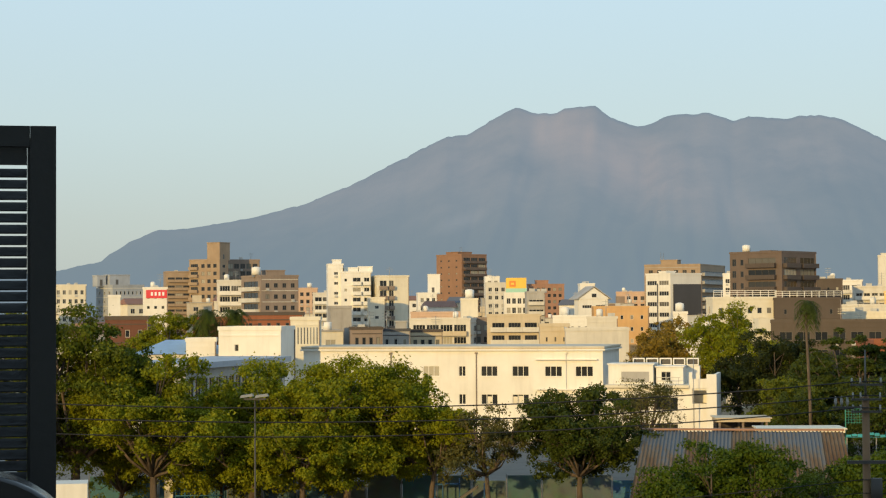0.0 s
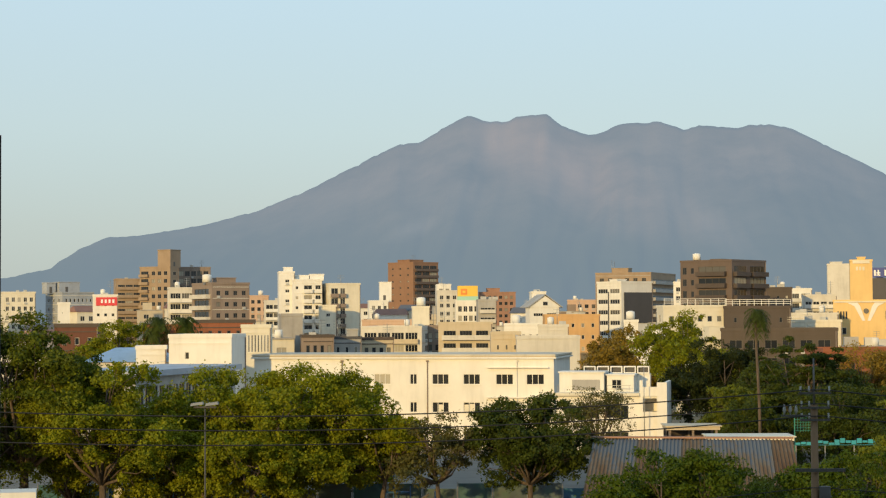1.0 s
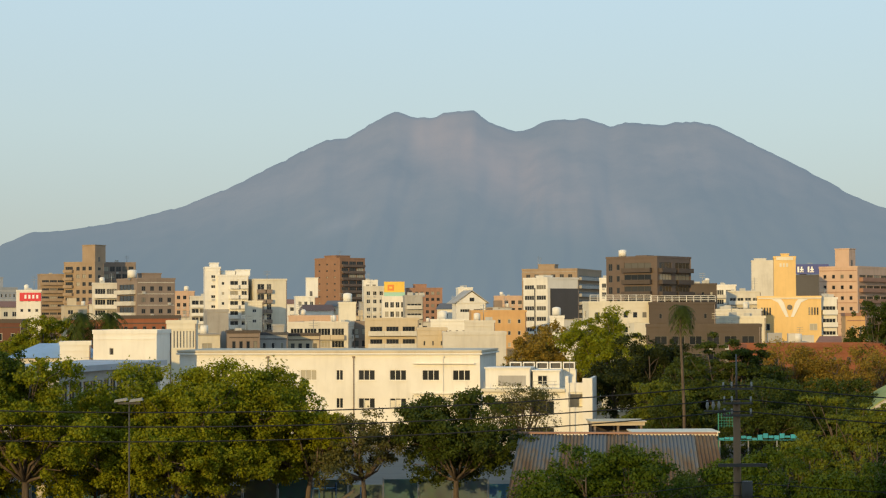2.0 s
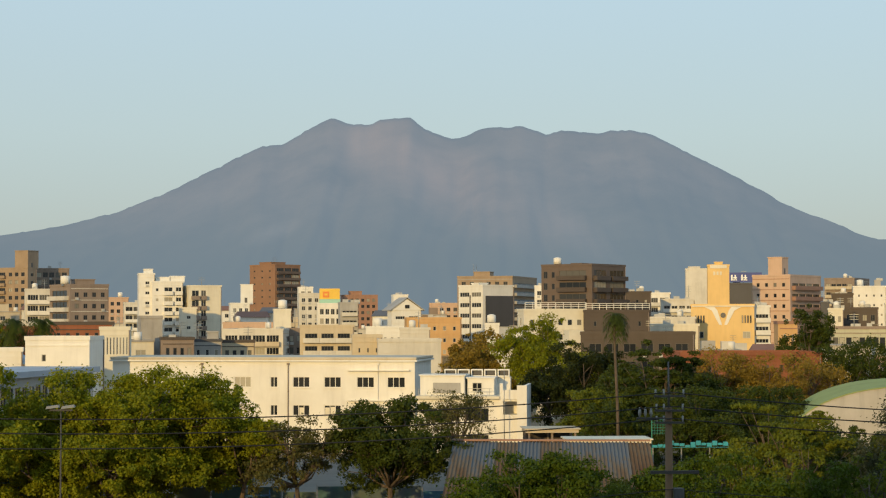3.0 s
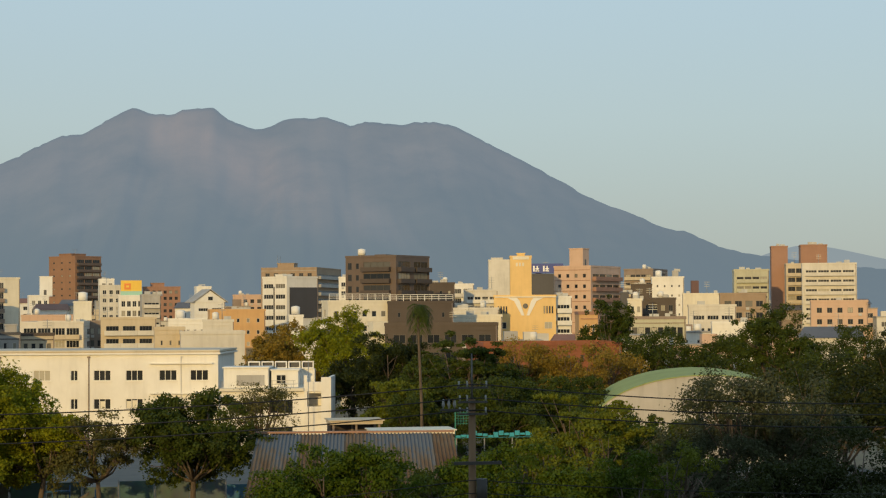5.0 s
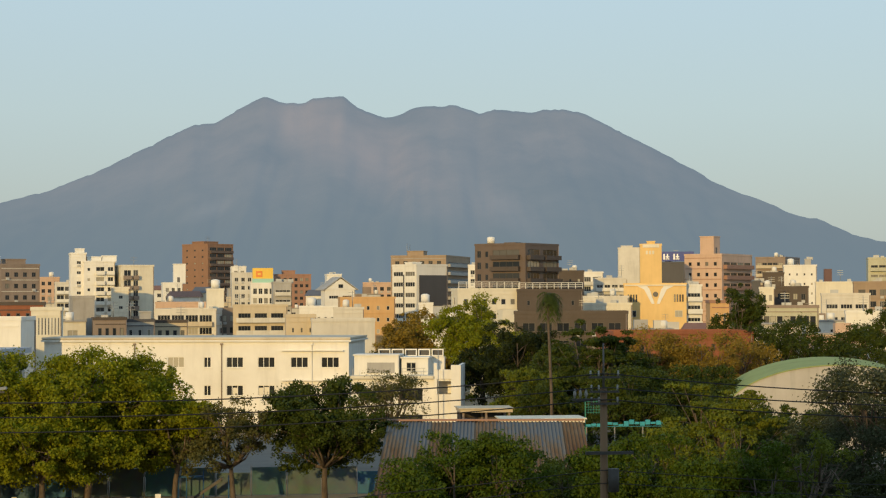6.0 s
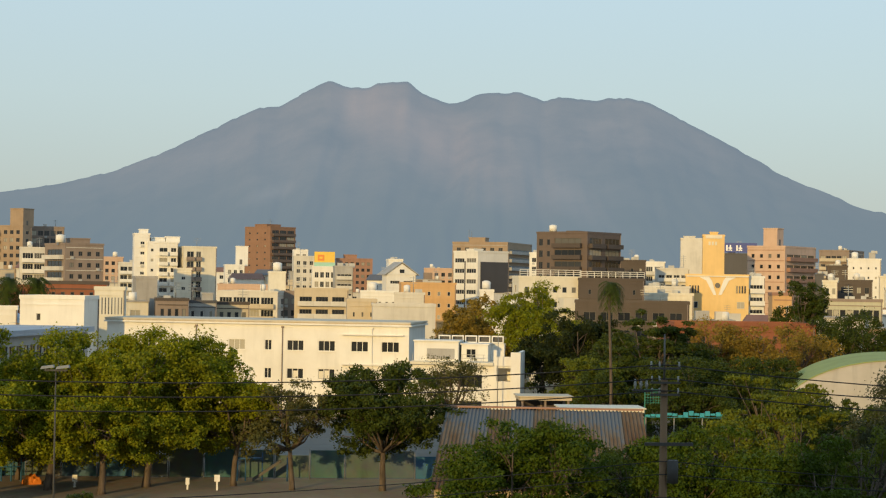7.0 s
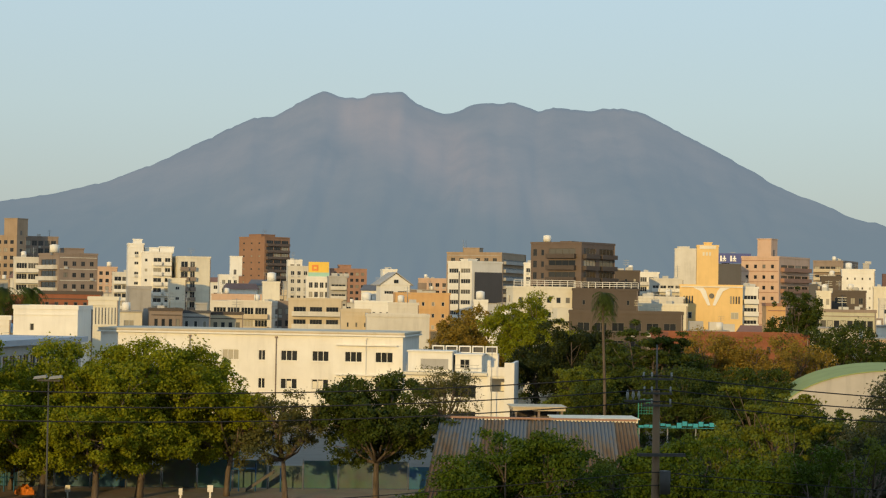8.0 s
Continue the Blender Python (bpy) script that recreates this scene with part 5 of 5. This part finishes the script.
building("low_house", "orange brick house between pine and hall", 13.85, 13.85, 14.4, 292, -8, 15.9, ORANGE, [('window', 2, 0.3, 0.4, 0.3)], None, depth=6, low=9, trim=RED_BROWN, roof=[('unit', 0.3, 0.2, 1.0, 1, 0.7)])
building("apartment_tower", "tall brown tiled apartment tower with dark balconies", -2.45, -1.68, -0.92, 800, 42, 40.3, BROWN_TILE, [('balcony', 3, 0.9, 0.8, 0.06)], [('window', 3, 0.2, 0.25, 0.28)], slab=UMBER, storey=2.8, roof=[('pent', 0.1, 0.25, 8, 8, 1.4), ('mast', 0.5, 0.5, 3, 1, 4)])
building("office_block", "small white building with roof plant", -3.03, -3.03, -2.45, 620, 6.0, 22.0, WHITE, [('window', 3, 0.55, 0.5, 0.28)], None, roof=[('pent', 0.55, 0.3, 4, 4, 6.5)])
building("office_block", "white building behind the tower", -0.94, -0.94, -0.51, 760, 3.9, 29.8, WHITE, [('window', 2, 0.55, 0.5, 0.28)], None)
building("stair_tower", "white roof tower with a water tank", -1.68, -1.68, -1.19, 460, 4.7, 19.0, CREAM, None, None, depth=4, roof=[('tank', 0.5, 0.5, 2.3, 2.3, 1.9)])
building("apartment_block", "beige four-storey flats with glazed balconies", -3.30, -1.46, -1.09, 430, 86, 14.2, PALE, [('window', 1, 0.5, 0.5, 0.28)], [('balcony', 4, 0.9, 0.84, 0.05)], slab=SAND)
building("apartment_block", "tan flats with a flat pink roof", -3.25, -3.25, -1.60, 480, 2.2, 15.7, PINK, [('window', 5, 0.55, 0.5, 0.28)], None)
building("office_block", "beige block beside the sign tower", -0.93, -0.93, -0.28, 650, 1.9, 25.7, PALE, [('window', 3, 0.55, 0.5, 0.28)], None, roof=[('mast', 0.3, 0.5, 2, 1, 3)])
sign_tower, sign_tower_w, sign_tower_d = building("office_block", "white office block with a yellow sign tower", -0.35, -0.35, 0.38, 560, 1.4, 21.3, WHITE, [('window', 4, 0.7, 0.6, 0.2)], None)
building("apartment_block", "brown brick flats far off", 0.39, 0.39, 1.49, 850, 2.6, 27.8, RED_BROWN, [('window', 6, 0.55, 0.5, 0.28)], None, roof=[('pent', 0.2, 0.3, 6, 5, 2)])
building("apartment_block", "grey flats with curved stair landings", 0.35, 0.35, 0.89, 540, 2.7, 21.4, GREY, [('balcony', 1, 0.9, 0.5, 0.06)], None, slab=PALE)
building("apartment_block", "cream flats with deep balconies", -0.88, -0.88, 0.76, 420, 0.9, 15.1, SAND, [('balcony', 3, 0.75, 0.66, 0.06)], None, slab=PALE, roof=[('mast', 0.1, 0.5, 2, 1, 3)])
building("apartment_block", "narrow dark flats between neighbours", -1.29, -1.29, -0.83, 445, 1.3, 14.3, TAUPE, [('window', 2, 0.55, 0.5, 0.28)], None)
building("low_house", "beige box house with a flat roof", 0.76, 0.76, 1.63, 300, 0.2, 13.8, SAND, [('window', 3, 0.2, 0.25, 0.4)], None, depth=8)
building("low_house", "long pale grey building with a flat roof", 1.56, 1.56, 3.46, 290, -0.6, 13.2, PALE, None, None, depth=10)
building("low_house", "white house with small dark windows", 2.21, 2.21, 3.12, 380, -2.2, 14.6, PALE, [('window', 3, 0.2, 0.3, 0.28)], None)
building("low_house", "white low flats behind the school", 1.16, 1.16, 2.30, 400, -1.2, 14.8, WHITE, [('window', 5, 0.4, 0.3, 0.28)], None, roof=[('tank', 0.3, 0.3, 2, 2, 1.5)])
gable, gable_w, gable_d = building("chapel", "white gabled building with dark windows", 1.82, 1.94, 2.84, 520, 12, 19.4, WHITE, [('window', 2, 0.7, 0.3, 0.35)], None, parapet=0.05)
building("office_block", "tall white block behind the gable", 2.01, 2.01, 2.43, 560, 3.0, 23.9, WHITE, None, None, depth=8)
building("low_house", "orange-tan block with small windows", 2.42, 2.42, 4.09, 450, 0.6, 16.8, ORANGE, [('window', 5, 0.3, 0.35, 0.28)], None)
building("office_block", "pink office block far off", 3.12, 3.12, 4.04, 700, -2.1, 22.6, PINK, [('window', 4, 0.55, 0.5, 0.28)], None)
building("office_block", "tan apartment block with grey end balconies", 3.97, 5.66, 6.40, 640, 70, 31.4, TAN, [('balcony', 1, 0.95, 0.5, 0.06)], [('window', 6, 0.5, 0.42, 0.3)], slab=GREY, roof=[('pent', 0.2, 0.5, 5, 6, 2), ('mast', 0.2, 0.8, 2, 1, 5), ('mast', 0.5, 0.9, 2, 1, 5)])
bw, bw_w, bw_d = building("office_block", "white office block with a black panelled front", 4.03, 4.76, 5.69, 480, 35, 25.3, WHITE, None, [('window', 1, 0.95, 0.42, 0.3, 0.04, 0.46), ('window', 1, 0.95, 0.42, 0.3, 0.54, 0.96)], storey=2.75, roof=[('pent', 0.1, 0.3, 3, 3, 0.8)])
building("office_block", "narrow white office block beside flats", 6.38, 6.38, 6.62, 600, -6.4, 27.3, WHITE, [('window', 1, 0.6, 0.5, 0.28)], None)
building("stair_tower", "white rooftop hut with water tanks", 4.87, 4.87, 5.26, 330, -4.9, 15.6, WHITE, None, None, depth=3, roof=[('tank', 0.4, 0.5, 1.6, 1.6, 1.2)])
building("apartment_block", "dark brown apartment block with deep balconies", 6.59, 8.13, 9.14, 450, 50, 29.8, UMBER, [('balcony', 1, 0.85, 0.8, 0.08, 0.02, 0.44), ('balcony', 1, 0.9, 0.8, 0.08, 0.5, 0.98)], [('balcony', 1, 0.92, 0.75, 0.1, 0.08, 0.66), ('window', 1, 0.5, 0.5, 0.25, 0.7, 0.82), ('window', 1, 0.6, 0.6, 0.2, 0.85, 0.98)], slab=DARK_BROWN, roof=[('tank', 0.1, 0.75, 2.0, 2.0, 1.4), ('pent', 0.3, 0.4, 3, 3, 0.6)])
building("apartment_block", "dark brown wing of flats", 9.10, 9.10, 9.95, 520, -6.1, 24.1, DARK_BROWN, [('window', 3, 0.3, 0.3, 0.28)], None)
building("low_house", "long white building with a railed roof", 5.87, 6.06, 7.95, 360, 8, 18.3, CREAM, [('window', 6, 0.5, 0.4, 0.28)], [('window', 1, 0.3, 0.5, 0.28)], roof=[('rail', 0, 0, 0, 0, 0)])
building("low_house", "brown flats with a railed flat roof", 7.92, 7.92, 9.90, 362, -2.9, 18.1, DARK_BROWN, [('window', 4, 0.2, 0.35, 0.28)], None, roof=[('rail', 0, 0, 0, 0, 0)])
building("low_house", "brown low flats with white blinds", 7.83, 7.83, 11.29, 300, -8.8, 14.2, DARK_BROWN, [('window', 6, 0.72, 0.5, 0.25)], None)
building("low_house", "cream low building with a flat roof", 9.89, 9.89, 11.42, 380, -10.9, 15.3, CREAM, [('window', 6, 0.55, 0.5, 0.28)], None)
building("office_block", "white flats with railed balconies", 9.84, 9.84, 10.54, 560, -8.8, 24.3, WHITE, [('balcony', 2, 0.8, 0.8, 0.06)], None, slab=PALE)
building("office_block", "white flats with a stepped roof", 10.28, 10.28, 11.28, 540, -9.3, 22.2, PALE, [('balcony', 4, 0.8, 0.6, 0.1)], None, slab=WHITE)
building("low_house", "pale grey house row", 9.92, 9.92, 11.32, 420, -10.9, 16.8, PALE, [('window', 6, 0.55, 0.5, 0.28)], None)
building("office_block", "pale grey office block with a plain upper wall", 11.03, 11.03, 11.71, 640, -10.0, 33.7, PALE, None, None, roof=[('pent', 0.1, 0.3, 4, 4, 1)])
yellow_tower, yellow_tower_w, yellow_tower_d = building("office_block", "yellow rendered tower with a flat top", 11.71, 11.71, 12.34, 470, -10.7, 30.0, YELLOW, None, None, depth=8, roof=[('pent', 0.3, 0.3, 2, 2, 1)])
blue_sign, blue_sign_w, blue_sign_d = building("office_block", "dark office block under a blue sign", 12.35, 12.35, 13.10, 560, -11.3, 27.1, CHARCOAL, None, None)
pink_main, pink_main_w, pink_main_d = building("apartment_block", "pink apartment block with brown balconies", 13.05, 14.16, 15.06, 500, 52, 28.1, PINK, [('balcony', 4, 0.9, 0.55, 0.06)], [('window', 4, 0.35, 0.35, 0.28)], slab=RED_BROWN, roof=[('pent', 0.02, 0.22, 4, 4, 5)])
yellow_front, yellow_front_w, yellow_front_d = building("hall", "yellow rendered hall with white trim", 11.20, 11.20, 13.09, 430, -12.2, 19.7, YELLOW, None, None)
building("apartment_block", "white corner flats with rounded balconies", 13.07, 13.07, 13.56, 432, 1.9, 19.4, WHITE, [('balcony', 1, 0.85, 0.6, 0.1)], None, slab=WHITE)
building("apartment_block", "sand flats with many balconies", 15.20, 16.07, 16.50, 640, 60, 30.2, TAUPE, [('window', 2, 0.55, 0.5, 0.28)], [('balcony', 5, 0.85, 0.6, 0.1)], slab=SAND)
building("office_block", "white office block with few windows", 16.07, 16.07, 17.03, 560, -15.1, 26.0, WHITE, [('window', 4, 0.25, 0.25, 0.28)], None, roof=[('tank', 0.2, 0.4, 2, 2, 1.6)])
building("office_block", "dark brown block between neighbours", 15.45, 15.45, 16.05, 520, -14.4, 23.3, DARK_BROWN, None, None)
building("office_block", "slim grey tower far off", 16.69, 16.69, 16.86, 800, -15.7, 32.7, GREY, None, None, depth=5)
building("office_block", "long beige block with a plain front", 17.02, 17.02, 18.23, 520, -16.0, 20.6, CREAM, None, None)
building("low_house", "white building with a wide dark opening", 17.20, 17.20, 18.61, 420, -16.2, 17.2, PALE, [('window', 3, 0.8, 0.35, 0.2)], None)
building("low_house", "charcoal house beside cream neighbours", 15.12, 15.12, 15.34, 440, -14.1, 20.3, CHARCOAL, None, None, depth=6)
building("low_house", "narrow cream flats far off", 15.34, 15.34, 15.75, 430, -14.3, 18.7, CREAM, [('window', 2, 0.55, 0.5, 0.28)], None, depth=6)
building("low_house", "dark brown house row", 15.75, 15.75, 16.78, 450, -14.8, 19.0, DARK_BROWN, [('window', 4, 0.55, 0.5, 0.28)], None)
building("low_house", "low white school wing with a brown roof edge", 15.14, 15.14, 17.08, 330, -16.1, 14.9, GREENISH, [('window', 9, 0.85, 0.6, 0.15)], None, trim=TAUPE)
building("apartment_block", "olive-cream apartment block with railings", 18.58, 18.58, 19.61, 560, -15.6, 28.0, GREENISH, [('balcony', 4, 0.85, 0.55, 0.06)], None, slab=GREENISH)
building("apartment_block", "tan apartment block with large windows", 18.15, 18.15, 19.53, 460, -17.1, 20.1, TAN, [('window', 4, 0.66, 0.5, 0.22)], None)
building("apartment_tower", "slim red-brown tower block", 19.71, 19.71, 20.18, 600, -16.7, 36.2, RED_BROWN, None, None, depth=8)
building("apartment_tower", "beige flats with stacked balconies", 20.15, 20.15, 20.67, 590, -17.2, 30.3, SAND, [('balcony', 2, 0.9, 0.8, 0.06)], None, slab=SAND)
building("apartment_tower", "tall plain red-brown block", 20.59, 20.59, 21.36, 620, -17.6, 37.2, RED_BROWN, None, None, depth=12)
building("apartment_tower", "pale balcony flats before the red-brown block", 20.63, 20.63, 22.23, 570, -19.6, 29.9, PALE, [('balcony', 4, 0.9, 0.55, 0.1)], None, slab=PALE)
building("low_house", "pink low flats with a flat roof", 20.89, 20.89, 22.55, 470, -19.9, 18.2, PINK, [('window', 5, 0.5, 0.45, 0.3)], None)
building("low_house", "white low house before the flats", 17.92, 17.92, 19.19, 340, -16.9, 13.8, WHITE, [('window', 3, 0.4, 0.3, 0.28)], None)


# ---------------------------------------------------------------- signs and facade pieces of the town
def plate(name, parent, u0, u1, z0, z1, out, mat, label="", thick=0.12, left=False):
    """A flat panel on a building's front (or left flank)."""
    bm = bmesh.new()
    if left:
        box(bm, -0.25 - out - thick, -0.25 - out, u0, u1, z0, z1)
    else:
        box(bm, u0, u1, -0.25 - out - thick, -0.25 - out, z0, z1)
    return part(name, bm, mat, parent, label)


def h_of(ob):
    return TOPS[ob.name]


RED_SIGN = paint((0.72, 0.06, 0.07), 0.45, 0.08)
SIGN_YELLOW = paint((0.85, 0.55, 0.08), 0.45, 0.08)
SIGN_ORANGE = paint((0.8, 0.25, 0.05), 0.45, 0.08)
SIGN_TEAL = paint((0.35, 0.62, 0.5), 0.45, 0.08)
SIGN_BLUE = paint((0.02, 0.05, 0.26), 0.45, 0.08)
SIGN_WHITE = paint((0.85, 0.85, 0.85), 0.45, 0.05)

# red rooftop sign: plain bars for its writing
H = h_of(sign_block)
board = plate("sign_board", sign_block, sign_block_w * 0.1, sign_block_w * 0.98, H - 2.6, H - 0.3, 0.05, RED_SIGN, "red sign board with white marks")
for k in range(4):
    u = sign_block_w * (0.3 + 0.16 * k)
    plate("mark", board, u, u + 0.55, H - 1.9, H - 0.9, 0.18, SIGN_WHITE, thick=0.03)

# yellow sign tower over the white office block
H = h_of(sign_tower)
bm = bmesh.new()
box(bm, 0.4, sign_tower_w - 0.6, 0.2, 5.0, H + 0.5, H + 4.9)
cube = part("sign_tower", bm, SIGN_YELLOW, sign_tower, "yellow boxed rooftop sign")
plate("mark", cube, 1.4, 3.3, H + 2.2, H + 4.0, -0.4, SIGN_ORANGE, thick=0.06)
plate("mark", cube, 1.9, 2.8, H + 2.8, H + 3.4, -0.34, SIGN_YELLOW, thick=0.03)
plate("band", cube, 0.3, sign_tower_w - 0.5, H + 0.5, H + 1.7, -0.42, SIGN_TEAL, "pale teal sign band", thick=0.05)

# black panel front of the white office block
H = h_of(bw)
plate("panel", bw, bw_w * 0.06, bw_w * 0.97, H - 10.4, H - 2.4, 0.02, CHARCOAL, "black panelled front", 0.15)
plate("pier", bw, bw_d * 0.485, bw_d * 0.525, 3, H - 2.2, 0.02, CHARCOAL, "", 0.1, True)
plate("pier", bw, bw_d * 0.0, bw_d * 0.03, 3, H - 2.2, 0.02, WHITE, "", 0.1, True)

# blue sign with plain white shapes
H = h_of(blue_sign)
bm = bmesh.new()
box(bm, -0.3, blue_sign_w + 2.2, 0.3, 1.2, H + 0.7, H + 3.6)
board = part("sign_board", bm, SIGN_BLUE, blue_sign, "dark blue rooftop sign with white shapes")
for u in (0.4, 3.4):
    for dx, dz, w_, h_ in ((0, 0.2, 0.5, 1.7), (0.7, 0.2, 1.1, 0.35), (0.7, 0.85, 1.1, 0.35), (1.05, 0.2, 0.4, 1.7)):
        plate("mark", board, u + dx, u + dx + w_, H + 1.0 + dz, H + 1.0 + dz + h_, -0.54, SIGN_WHITE, thick=0.03 + 0.004 * dz)

# yellow tower top marks and hall front
H = h_of(yellow_tower)
for u in (1.2, 2.0, 2.8):
    plate("mark", yellow_tower, u, u + 0.5, H - 2.2, H - 1.3, 0.02, CREAM, thick=0.04)
plate("rim", yellow_tower, 0.4, yellow_tower_w - 0.6, H - 0.5, H + 0.3, 0.1, CREAM, thick=0.05)
H = h_of(yellow_front)
mid = yellow_front_w * 0.5
for sgn in (-1, 1):
    bm = bmesh.new()
    v = []
    for yy in (-0.42, -0.28):
        v += [bm.verts.new((mid + sgn * a, yy, z)) for a, z in ((0.25, H - 4.3), (0.9, H - 4.3), (2.6, H - 1.0), (4.2, H - 0.2), (1.9, H - 0.2), (1.3, H - 1.0))]
    bm.faces.new(v[:6])
    bm.faces.new(v[6:][::-1])
    for k in range(6):
        bm.faces.new((v[k], v[(k + 1) % 6], v[6 + (k + 1) % 6], v[6 + k]))
    part("white_wing", bm, WHITE, yellow_front, "white flared relief")
    for k in range(4):
        u = mid + sgn * (4.4 + 0.62 * k)
        window(0.34, 1.7, 0, DARK_FRAME, yellow_front, pose(u, -0.44, H - 3.0))
    window(1.7, 1.5, 1, None, yellow_front, pose(mid + sgn * 5.3, -0.44, H - 6.6))
bm = bmesh.new()
tube(bm, [(mid, -0.5, H - 2.1), (mid, -0.44, H - 2.1)], [0.6, 0.6], 18)
part("medallion", bm, DARK_FRAME, yellow_front)
plate("cornice", yellow_front, 0, yellow_front_w, H - 0.15, H + 0.12, 0.02, CREAM, thick=0.3)

# gable of the white building
H = h_of(gable)
bm = bmesh.new()
x1, yb = gable_w, 9.0
f = [bm.verts.new(p) for p in ((-0.4, -0.5, H), (x1 + 0.4, -0.5, H), (x1 / 2, -0.5, H + 3.2))]
b = [bm.verts.new(p) for p in ((-0.4, yb, H), (x1 + 0.4, yb, H), (x1 / 2, yb, H + 3.2))]
bm.faces.new(f)
bm.faces.new(b[::-1])
for k in range(3):
    bm.faces.new((f[k], f[(k + 1) % 3], b[(k + 1) % 3], b[k]))
part("gable", bm, WHITE, gable)
for sgn in (-1, 1):
    bm = bmesh.new()
    e0, e1 = (x1 / 2, H + 3.45), (x1 / 2 + sgn * (x1 / 2 + 0.8), H - 0.15)
    v = [bm.verts.new((px_, yy, pz + dz)) for yy in (-0.9, yb) for px_, pz in (e0, e1) for dz in (0.0, 0.22)]
    for q in ((0, 1, 3, 2), (4, 6, 7, 5), (0, 4, 5, 1), (2, 3, 7, 6), (0, 2, 6, 4), (1, 5, 7, 3)):
        bm.faces.new([v[i] for i in q])
    part("roof_slope", bm, GREY, gable)
window(1.3, 1.0, 1, DARK_FRAME, gable, pose(x1 / 2, -0.7, H + 1.0))


def billboard():
    x, y = at(17.37, 560)
    ob = thing("billboard", "tall dark billboard on a single post", "billboard", x, y, 0, 0)
    bm = bmesh.new()
    tube(bm, [(0, 0.4, 0), (0, 0.4, 21.4)], [0.5, 0.45], 10)
    part("post", bm, STEEL, ob)
    bm = bmesh.new()
    box(bm, -1.15, 1.15, 0, 0.8, 21.4, 25.2)
    part("board", bm, paint((0.16, 0.09, 0.08), 0.6, 0.1), ob)


billboard()


def small_house(az, dist, turn, w, d, h, wall, roof, seed):
    """A small town house: plain walls with windows, flat or pitched roof, now and then a tank or an aerial."""
    rng = random.Random(seed)
    x, y = at(az, dist)
    kind = rng.choice(("flat", "flat", "pitched"))
    label = {"flat": "small flat-roofed town house with plain windows", "pitched": "small town house with a pitched roof"}[kind]
    ob = thing("town_house", label, "house", x, y, 0, turn, "town houses")
    holes = openings([("window", max(2, int(w / 3)), 0.5, 0.5, 0.28)], w, h, 3.0, h - 7.5)
    bm = bmesh.new()
    box(bm, 0, w, 0, d, 0, h)
    facade(bm, lambda u, z, o: (u, -o, z), w, h, [q[2:] for q in holes])
    part("wall", bm, wall, ob)
    for _, _, a, b_, c, e in holes:
        window(b_ - a, e - c, 1, None, ob, pose((a + b_) / 2, -0.25, (c + e) / 2))
    bm = bmesh.new()
    if kind == "flat":
        box(bm, -0.15, w + 0.15, -0.45, d + 0.15, h + 0.002, h + 0.3)
        part("roof", bm, CONCRETE, ob)
        if rng.random() < 0.6:
            bm = bmesh.new()
            sx = rng.uniform(1.6, 3.5)
            ux = rng.uniform(0.1, 0.6) * w
            box(bm, ux, ux + sx, 1.5, 4.0, h + 0.302, h + rng.uniform(1.6, 2.8))
            part("stair_hut", bm, wall, ob)
        if rng.random() < 0.5:
            bm = bmesh.new()
            ux = rng.uniform(0.6, 0.9) * w
            tube(bm, [(ux, 2, h + 0.3), (ux, 2, h + 1.7)], [0.75, 0.7], 10)
            part("water_tank", bm, WHITE, ob)
    else:
        v = [bm.verts.new(p) for p in ((-0.5, -0.7, h + 0.002), (w + 0.5, -0.7, h + 0.002), (w + 0.5, d + 0.5, h + 0.002), (-0.5, d + 0.5, h + 0.002), (0.4, d / 2, h + 1.9), (w - 0.4, d / 2, h + 1.9))]
        for q in ((0, 1, 5, 4), (1, 2, 5), (2, 3, 4, 5), (3, 0, 4), (3, 2, 1, 0)):
            bm.faces.new([v[i] for i in q])
        part("roof", bm, roof, ob)
    if rng.random() < 0.55:
        bm = bmesh.new()
        ux = rng.uniform(0.2, 0.8) * w
        tube(bm, [(ux, d / 2, h), (ux, d / 2, h + 4.2)], [0.05, 0.04], 5)
        for q in (3.3, 3.7, 4.1):
            box(bm, ux - 0.7, ux + 0.7, d / 2 - 0.03, d / 2 + 0.03, h + q, h + q + 0.05)
        part("aerial", bm, STEEL, ob)


house_rng = random.Random(11)
SLATE = paint((0.13, 0.13, 0.14), 0.6, 0.2)
RUST_ROOF = paint((0.26, 0.13, 0.09), 0.7, 0.2)
WALLS = (WHITE, PALE, CREAM, SAND, GREY, PINK, PALE, WHITE, TAUPE)
for k in range(110):
    az = -15.5 + 38.5 * (k + house_rng.random()) / 110
    dist = house_rng.choice((320, 360, 400, 580, 660, 740))
    h = EYE - dist * house_rng.uniform(0.011, 0.02) if dist < 450 else EYE - dist * house_rng.uniform(-0.006, 0.006)
    if dist < 450 and -5.8 < az < 4.5:
        continue
    small_house(az, dist + house_rng.uniform(-12, 12), house_rng.choice((4, 8, -6, 22)) - az, house_rng.uniform(6, 12), 8.0, max(6.5, h), house_rng.choice(WALLS), house_rng.choice((SLATE, RUST_ROOF, SLATE)), k)
